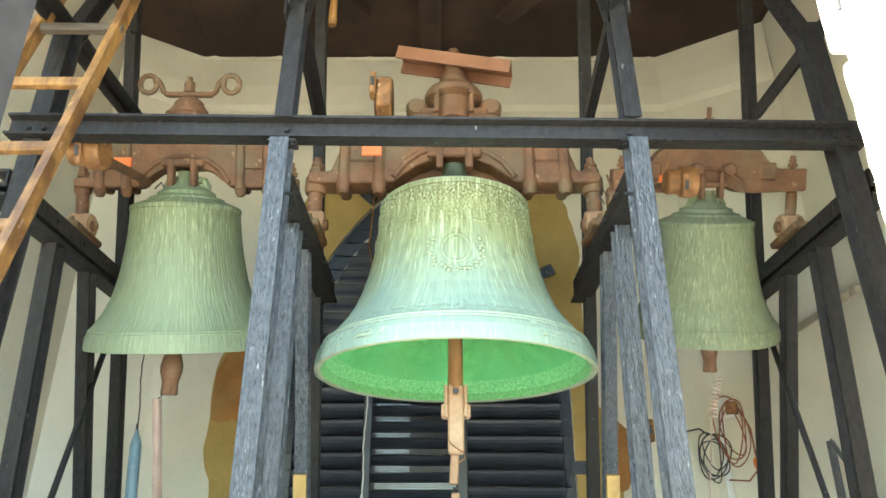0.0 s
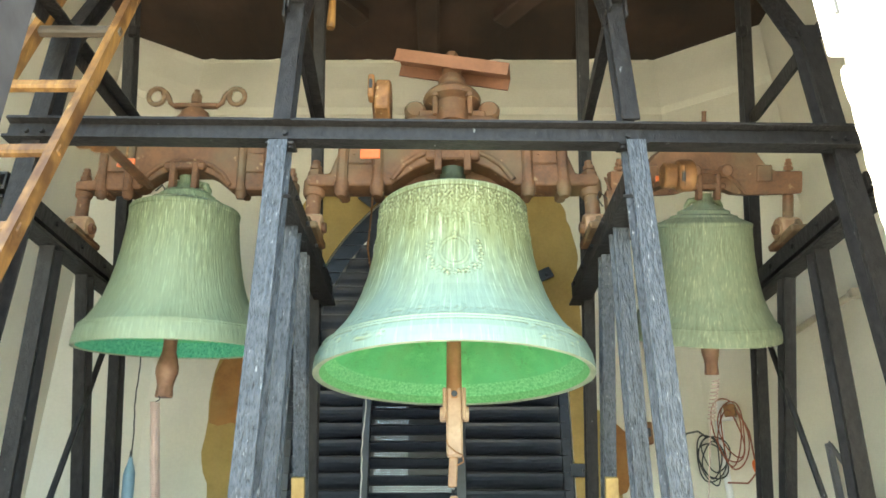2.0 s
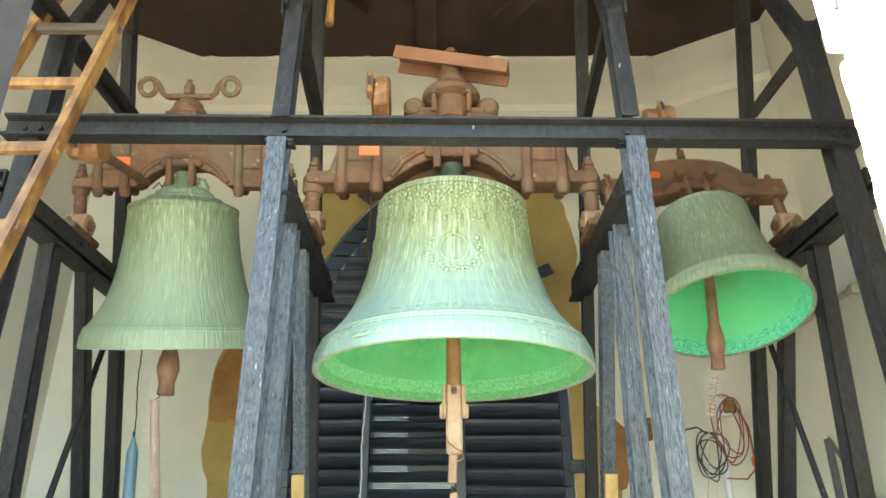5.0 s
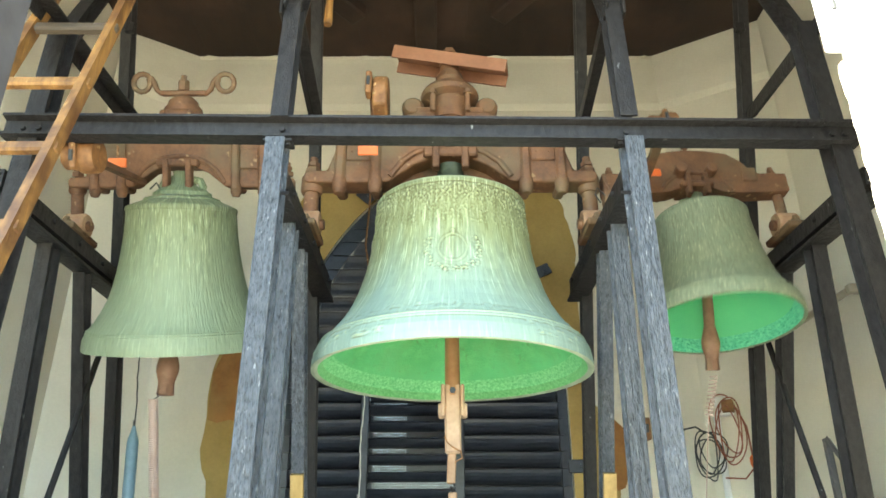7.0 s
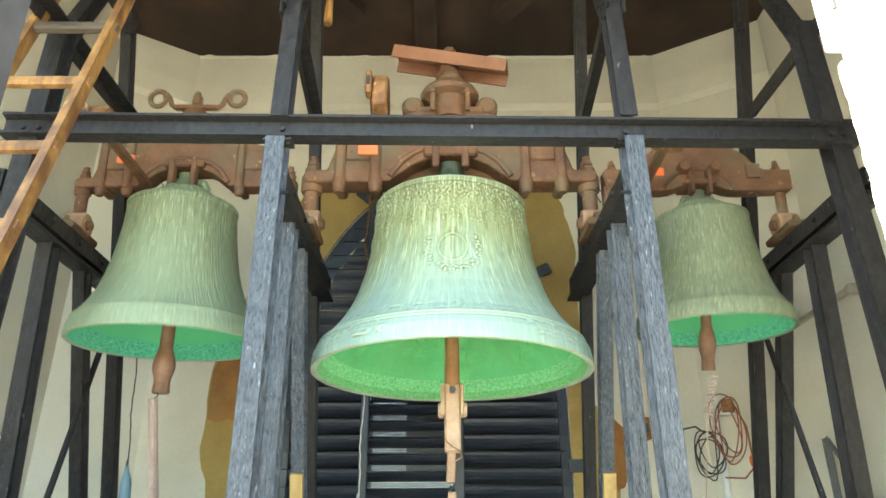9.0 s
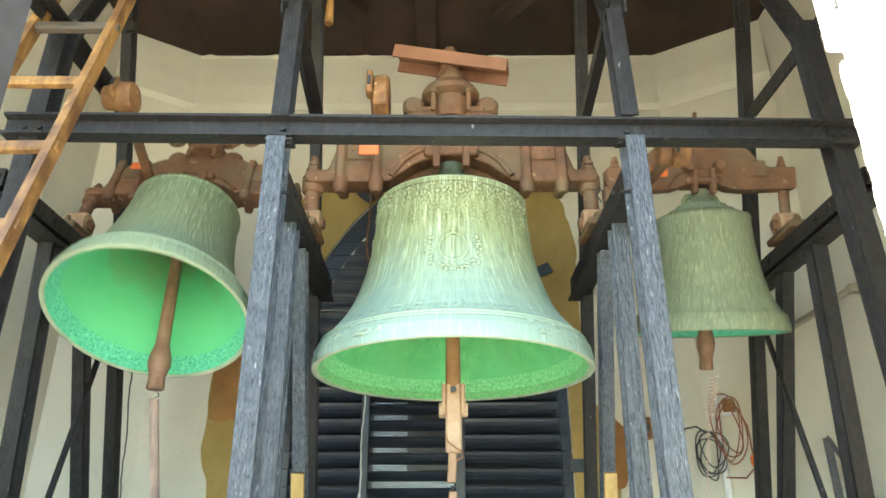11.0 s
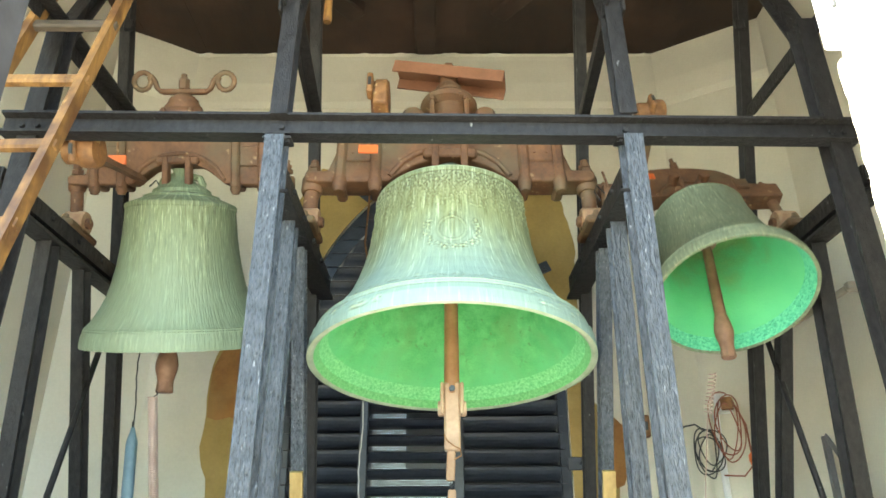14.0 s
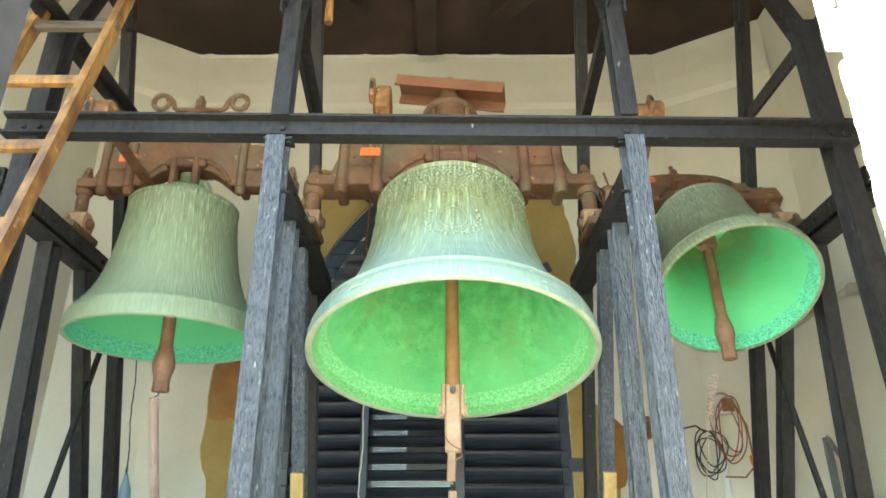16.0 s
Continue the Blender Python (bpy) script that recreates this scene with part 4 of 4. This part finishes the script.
def build_hangers():
    # springs and cords that hold the clappers back
    sp = thing("clapper_spring", "pale pink coil spring hanging below the clapper", "spring", group="springs below the clappers")
    part("coil", coil(bmesh.new(), (-1.235, 3.08, 2.235), (-1.13, 3.25, FLOOR_Z), 0.019, 120, 0.0032), SPRINGWIRE, sp)
    part("sleeve", rod(bmesh.new(), (-1.235, 3.08, 2.23), (-1.13, 3.25, FLOOR_Z), 0.013, 10), SPRINGWIRE, sp)
    part("hook", sweep(bmesh.new(), [(-1.222, 3.08, 2.26), (-1.215, 3.08, 2.245), (-1.235, 3.08, 2.232)], 0.003, 6), STEEL, sp)
    sp = thing("clapper_spring", "thin pale coil spring hanging below the clapper", "spring", group="springs below the clappers")
    part("coil", coil(bmesh.new(), (1.215, 3.12, 2.34), (1.165, 3.12, 2.16), 0.016, 11, 0.003), SPRINGWIRE, sp)
    part("cord", rod(bmesh.new(), (1.165, 3.12, 2.165), (1.0, 3.14, FLOOR_Z), 0.0025, 6), SPRINGWIRE, sp)
    st = thing("leather_strap", "pale brown strap tied with wire below the great clapper", "strap")
    part("strap", box(bmesh.new(), (0.036, 0.014, 0.132), pose(0.047, 3.03, 1.942, 0, 3, 0), 0.005), LEATHER, st)
    part("hook", sweep(bmesh.new(), [(0.05, 3.03, 1.885), (0.058, 3.025, 1.872), (0.05, 3.022, 1.858), (0.043, 3.027, 1.868), (0.05, 3.03, 1.842)], 0.004, 6), STEEL, st)
    part("lower_strap", box(bmesh.new(), (0.034, 0.014, 0.64), pose(0.05, 3.03, 1.525), 0.005), LEATHER, st)
    part("wire_tie", sweep(bmesh.new(), [(0.02, 3.0, 2.06), (0.03, 2.99, 2.035), (0.06, 2.985, 2.01), (0.085, 3.0, 2.0), (0.09, 3.01, 1.975), (0.06, 3.02, 1.96)], 0.003, 6), LIT_WEATHERED, st)
    # webbing strap on the window head
    cd = thing("window_strap", "grey webbing strap hanging from the yoke side", "strap")
    part("webbing", sweep(bmesh.new(), [(-0.45, 4.352, 4.04), (-0.45, 4.24, 4.03), (-0.455, 4.2, 3.98), (-0.46, 4.2, 3.7), (-0.475, 4.2, 3.45), (-0.45, 4.22, 3.3)], 0.007, 6), LIT_WEATHERED, cd)
    hk = thing("bell_pull", "yellow wooden pull handle hanging from the roof", "handle", (-0.53, 2.7, 3.94))
    part("grip", lathe(bmesh.new(), [(0, 0), (0.018, 0.0), (0.022, 0.02), (0.018, 0.15), (0.02, 0.3), (0, 0.31)], 14), LADDERWOOD, hk, smooth=True)
    part("rope", rod(bmesh.new(), (0, 0, 0.3), (0, 0, CEIL_Z - 3.94), 0.006, 8), LIT_WEATHERED, hk)


build_hangers()


def build_weight(at, label, r, wire, rise):
    w = thing("rope_weight", label, "weight", at, group="weights of the bell ropes")
    tube = [(0, 0.0), (0.3, 0.0), (0.5, -0.025), (0.9, -0.06), (1.0, -0.08), (1.0, -0.6), (0.75, -0.62), (0, -0.62)]
    part("tube", lathe(bmesh.new(), [(p * r, z) for p, z in tube], 20), BLUETUBE, w, smooth=True)
    part("eye", coil(bmesh.new(), (0, 0, 0.0), (0, 0, 0.03), r * 0.2, 3, 0.0025), wire, w)
    part("wire", sweep(bmesh.new(), [(0.004 * math.sin(k * 0.7) + 0.002 * math.sin(k * 2.9), 0, 0.04 * k) for k in range(rise)], 0.0032, 5), wire, w)
    return w


WEIGHT_AT, GREAT_WEIGHT_AT = (-1.475, 3.5, 2.183), (-0.381, 3.5, 1.86)
weight = build_weight(WEIGHT_AT, "pale blue metal tube weight on a thin wire", 0.027, STEEL, 26)
great_weight = build_weight(GREAT_WEIGHT_AT, "pale blue tube weight on a pale twisted cord", 0.031, PALECORD, 34)


def build_cable_coil():
    c = thing("cable_coil", "black and orange extension cable coiled on the wall", "cable", (1.64, 4.19, 2.26))
    random.seed(4)
    for k in range(5):
        pts = []
        ox, oz, rx, rz = random.uniform(-0.02, 0.02), random.uniform(-0.025, 0.025), random.uniform(0.05, 0.085), random.uniform(0.09, 0.14)
        for j in range(33):
            a = 2 * math.pi * j / 32
            pts.append((-0.08 + ox + rx * math.cos(a) + 0.014 * math.sin(2 * a + k * 1.7), -0.02 - 0.006 * k + 0.075, -0.11 + oz + rz * math.sin(a)))
        part("black_loop", sweep(bmesh.new(), pts, 0.004, 6), RUBBER, c)
    for k in range(4):
        pts = []
        ox, oz, rx, rz = random.uniform(-0.025, 0.02), random.uniform(-0.03, 0.02), random.uniform(0.05, 0.09), random.uniform(0.14, 0.2)
        for j in range(33):
            a = 2 * math.pi * j / 32
            pts.append((0.01 + ox + rx * math.cos(a) + 0.014 * math.sin(2 * a + k * 1.7), -0.01 - 0.006 * k - 0.02, 0.02 + oz + rz * math.sin(a)))
        part("orange_loop", sweep(bmesh.new(), pts, 0.004, 6), CABLE, c, "rusty orange cable loop")
    part("lead", sweep(bmesh.new(), [(0.07, -0.05, 0.13), (0.11, -0.06, 0.02), (0.115, -0.06, -0.12), (0.12, -0.06, -0.2), (0.07, -0.03, -0.26), (-0.02, 0.03, -0.25)], 0.005, 6), CABLE, c)
    part("plug", lathe(bmesh.new(), [(0, -0.035), (0.012, -0.035), (0.02, -0.01), (0.02, 0.02), (0.008, 0.035), (0, 0.035)], 12, pose(0.117, -0.06, -0.17)), ORANGE, c, smooth=True)
    part("tail", sweep(bmesh.new(), [(-0.09, 0.05, 0.0), (-0.14, 0.06, 0.04), (-0.2, 0.08, 0.03), (-0.235, 0.1, -0.01)], 0.0055, 6), RUBBER, c)
    bx = thing("junction_box", "white plastic junction box on the wall", "junction box", (1.665, 4.2, 2.41))
    part("box", box(bmesh.new(), (0.09, 0.06, 0.11), pose(0, 0, 0, 0, 0, -30), 0.006), WHITEWASH, bx)
    part("cover", box(bmesh.new(), (0.065, 0.05, 0.075), pose(0.012, -0.03, -0.005, 0, 0, -30), 0.006), LIT_WEATHERED, bx)
    cdt = thing("conduit", "pale plastic conduit running down the wall", "conduit", (1.64, 4.27, 0))
    part("pipe", rod(bmesh.new(), (0, 0, FLOOR_Z), (0.0, 0, 2.36), 0.02, 12), WHITEWASH, cdt, smooth=True)
    sw = thing("switch_box", "small grey switch box on the back wall", "switch", (1.22, WALL_Y - 0.03, 2.3))
    part("box", box(bmesh.new(), (0.06, 0.06, 0.13), None, 0.006), LIT_WEATHERED, sw)
    part("switch", box(bmesh.new(), (0.03, 0.02, 0.05), pose(0, -0.035, 0.0), 0.004), RUBBER, sw)


build_cable_coil()


def build_wiring():
    for pts in ([(0.0, 0, 0.02), (0.03, 0, 0.05), (0.05, 0, 0.02), (0.06, 0, -0.03)], [(-0.01, 0, -0.06), (0.0, 0, -0.02), (0.03, 0, -0.03), (0.035, 0, -0.07), (0.02, 0, -0.1)]):
        part("sensor_cable", sweep(bmesh.new(), [(x - 0.133, -0.058, z + 0.15) for x, y, z in pts], 0.004, 6), RUBBER, middle, "short black sensor cable")
    b = thing("limit_switch", "small rusty limit switch with loose wires", "switch", (0.80, 3.0, 3.16))
    part("body", box(bmesh.new(), (0.05, 0.06, 0.1), None, 0.006), RUST, b)
    part("lever_arm", rod(bmesh.new(), (0, -0.03, 0.03), (-0.03, -0.06, 0.1), 0.006, 8), RUST, b)
    part("loose_wire", sweep(bmesh.new(), [(-0.02, -0.03, 0.0), (-0.06, -0.05, 0.03), (-0.075, -0.06, -0.01), (-0.05, -0.05, -0.05)], 0.0035, 6), RUBBER, b)
    bracket = part("mount", box(bmesh.new(), (0.02, 0.04, 0.16), pose(0.0, 0.02, -0.1), 0.003), STEEL, b)


build_wiring()


def build_side_fittings():
    r = thing("wall_rail", "beige painted pipe rail on the side wall", "rail", (SIDE_X - 0.06, 3.6, 2.9))
    part("pipe", rod(bmesh.new(), (0, -0.02, 0.0), (-0.12, 0.55, -0.07), 0.02, 12), RAILPAINT, r, smooth=True)
    part("bracket", box(bmesh.new(), (0.07, 0.05, 0.05), pose(0.03, -0.03, 0.01), 0.006), RAILPAINT, r)
    b = thing("angle_bracket", "grey steel angle bracket standing by the side wall", "bracket", (2.06, 3.9, FLOOR_Z))
    part("upright", prism(bmesh.new(), l_section(0.03, 0.004), (0, 0, 0), (0, 0, 0.98), (1, 0, 0)), GREYPAINT, b)
    part("brace", prism(bmesh.new(), l_section(0.03, 0.004), (0, 0, 0.97), (0.0, -0.75, 0.1), (1, 0, 0)), GREYPAINT, b)
    part("second_upright", prism(bmesh.new(), l_section(0.03, 0.004), (0, -0.22, 0), (0, -0.22, 0.72), (1, 0, 0)), GREYPAINT, b)
    v = thing("timber_batten", "cream painted timber batten on the side wall", "batten", (SIDE_X - 0.03, 3.0, 2.52))
    part("batten", box(bmesh.new(), (0.05, 0.06, 0.5), None, 0.004), PLASTER, v)
    lamp = thing("flood_lamp", "white slotted metal housing fixed on the opening's edge", "lamp housing", (1.03, 1.47, 2.92))
    part("housing", box(bmesh.new(), (0.05, 0.06, 0.24), None, 0.006), WHITEWASH, lamp)
    # black strip painted in for the shade inside the slot
    part("slot", box(bmesh.new(), (0.012, 0.012, 0.13), pose(-0.008, -0.031, 0.04), 0.002), RUBBER, lamp)


build_side_fittings()


def build_gate_post():
    g = thing("gate_post", "grey painted steel gate post at the opening", "gate post", (-1.097, 1.43, 0))
    part("post", box(bmesh.new(), (0.012, 0.13, 4.7), pose(0, 0, 2.35), 0.004), GATEPAINT, g)
    part("outer_leaf", box(bmesh.new(), (0.16, 0.03, 4.7), pose(-0.217, 0.075, 2.35), 0.004), GATEPAINT, g)


build_gate_post()


def build_ragged_edge():
    """Broken plaster along the opening's sunlit edge."""
    bm = bmesh.new()
    rows = []
    for k in range(70):
        z = 1.2 + k * 0.0228
        d = 0.008 + 0.012 * abs(noise.noise(Vector((0.3, 0.1, z * 9)))) + 0.008 * noise.noise(Vector((4.3, 0.1, z * 31)))
        rows.append([bm.verts.new(p) for p in ((1.06, 1.495, z), (1.05 - d, 1.497, z + 0.004 * (k % 2)), (1.048 - d * 0.8, 1.512, z), (1.06, 1.515, z))])
    for a, b in zip(rows, rows[1:]):
        for i in range(4):
            bm.faces.new((a[i], a[(i + 1) % 4], b[(i + 1) % 4], b[i]))
    tagged(part("plaster_trim", bm, PLASTER), "broken plaster edge of the belfry opening", "trim", kind="structure")


build_ragged_edge()


# ---- what moves ----
def swing(t, mean, amp, period, top):
    """Degrees by which the mouth stands forward."""
    return mean + amp * math.cos(2 * math.pi * (t - top) / period)


MIDDLE_TOPS = [-1.2, 1.185, 3.575, 5.927, 8.28, 10.635, 12.99, 15.33, 17.68]


def middle_phase(t):
    return 2 * math.pi * float(np.interp(t, MIDDLE_TOPS, range(len(MIDDLE_TOPS))))


def middle_turn(t):
    amp = float(np.interp(t, [0.0, 1.2, 3.6, 7.0], [26.3, 28.1, 28.9, 29.1]))
    return 6.3 + amp * math.cos(middle_phase(t)) + 0.6 * math.cos(2 * middle_phase(t))


def small_turn(t):
    return swing(t, 1.3, 31.5, 1.9025, 2.765) - 0.3 * math.cos(4 * math.pi * (t - 2.765) / 1.9025)


GREAT_TURN = [(0.0, -0.4), (6.0, -0.4), (12.0, -0.4), (12.5, -0.4), (12.75, 0.4), (13.0, 2.3), (13.25, 5.3), (13.5, 7.8), (13.75, 8.7),
              (14.0, 7.6), (14.25, 2.8), (14.5, -3.0), (14.75, -7.6), (15.0, -9.6), (15.25, -7.2), (15.5, -1.4), (15.75, 6.4), (16.0, 13.3)]


def motions():
    times = [k * 0.1 for k in range(161)]
    walk(middle, [(t, pose(*MIDDLE_AT, -middle_turn(t))) for t in times])
    walk(small, [(t, pose(*SMALL_AT, -small_turn(t))) for t in times])
    walk(great, [(t, pose(*GREAT_AT, -a)) for t, a in GREAT_TURN])
    # the clappers all but hang still while the bells move round them
    walk(middle_clapper, [(t, pose(0, 0, MIDDLE_PIVOT, middle_turn(t) + 1.5 - 6.0 * math.cos(middle_phase(t)))) for t in times])
    walk(small_clapper, [(t, pose(0, 0, SMALL_PIVOT, small_turn(t) - swing(t, -8.0, 13.5, 1.9025, 2.62))) for t in times])
    walk(great_clapper, [(t, pose(0, 0, GREAT_PIVOT, a)) for t, a in GREAT_TURN])
    walk(weight, [(t, pose(-1.475, 3.5, 2.183 - 0.0112 * (middle_turn(t) + 20.5), 0, -4.5, 0)) for t in times])
    walk(great_weight, [(t, pose(-0.381, 3.5, 1.986 - 0.0154 * (a + 9.6), 0, 1.0, 0)) for t, a in GREAT_TURN])


motions()
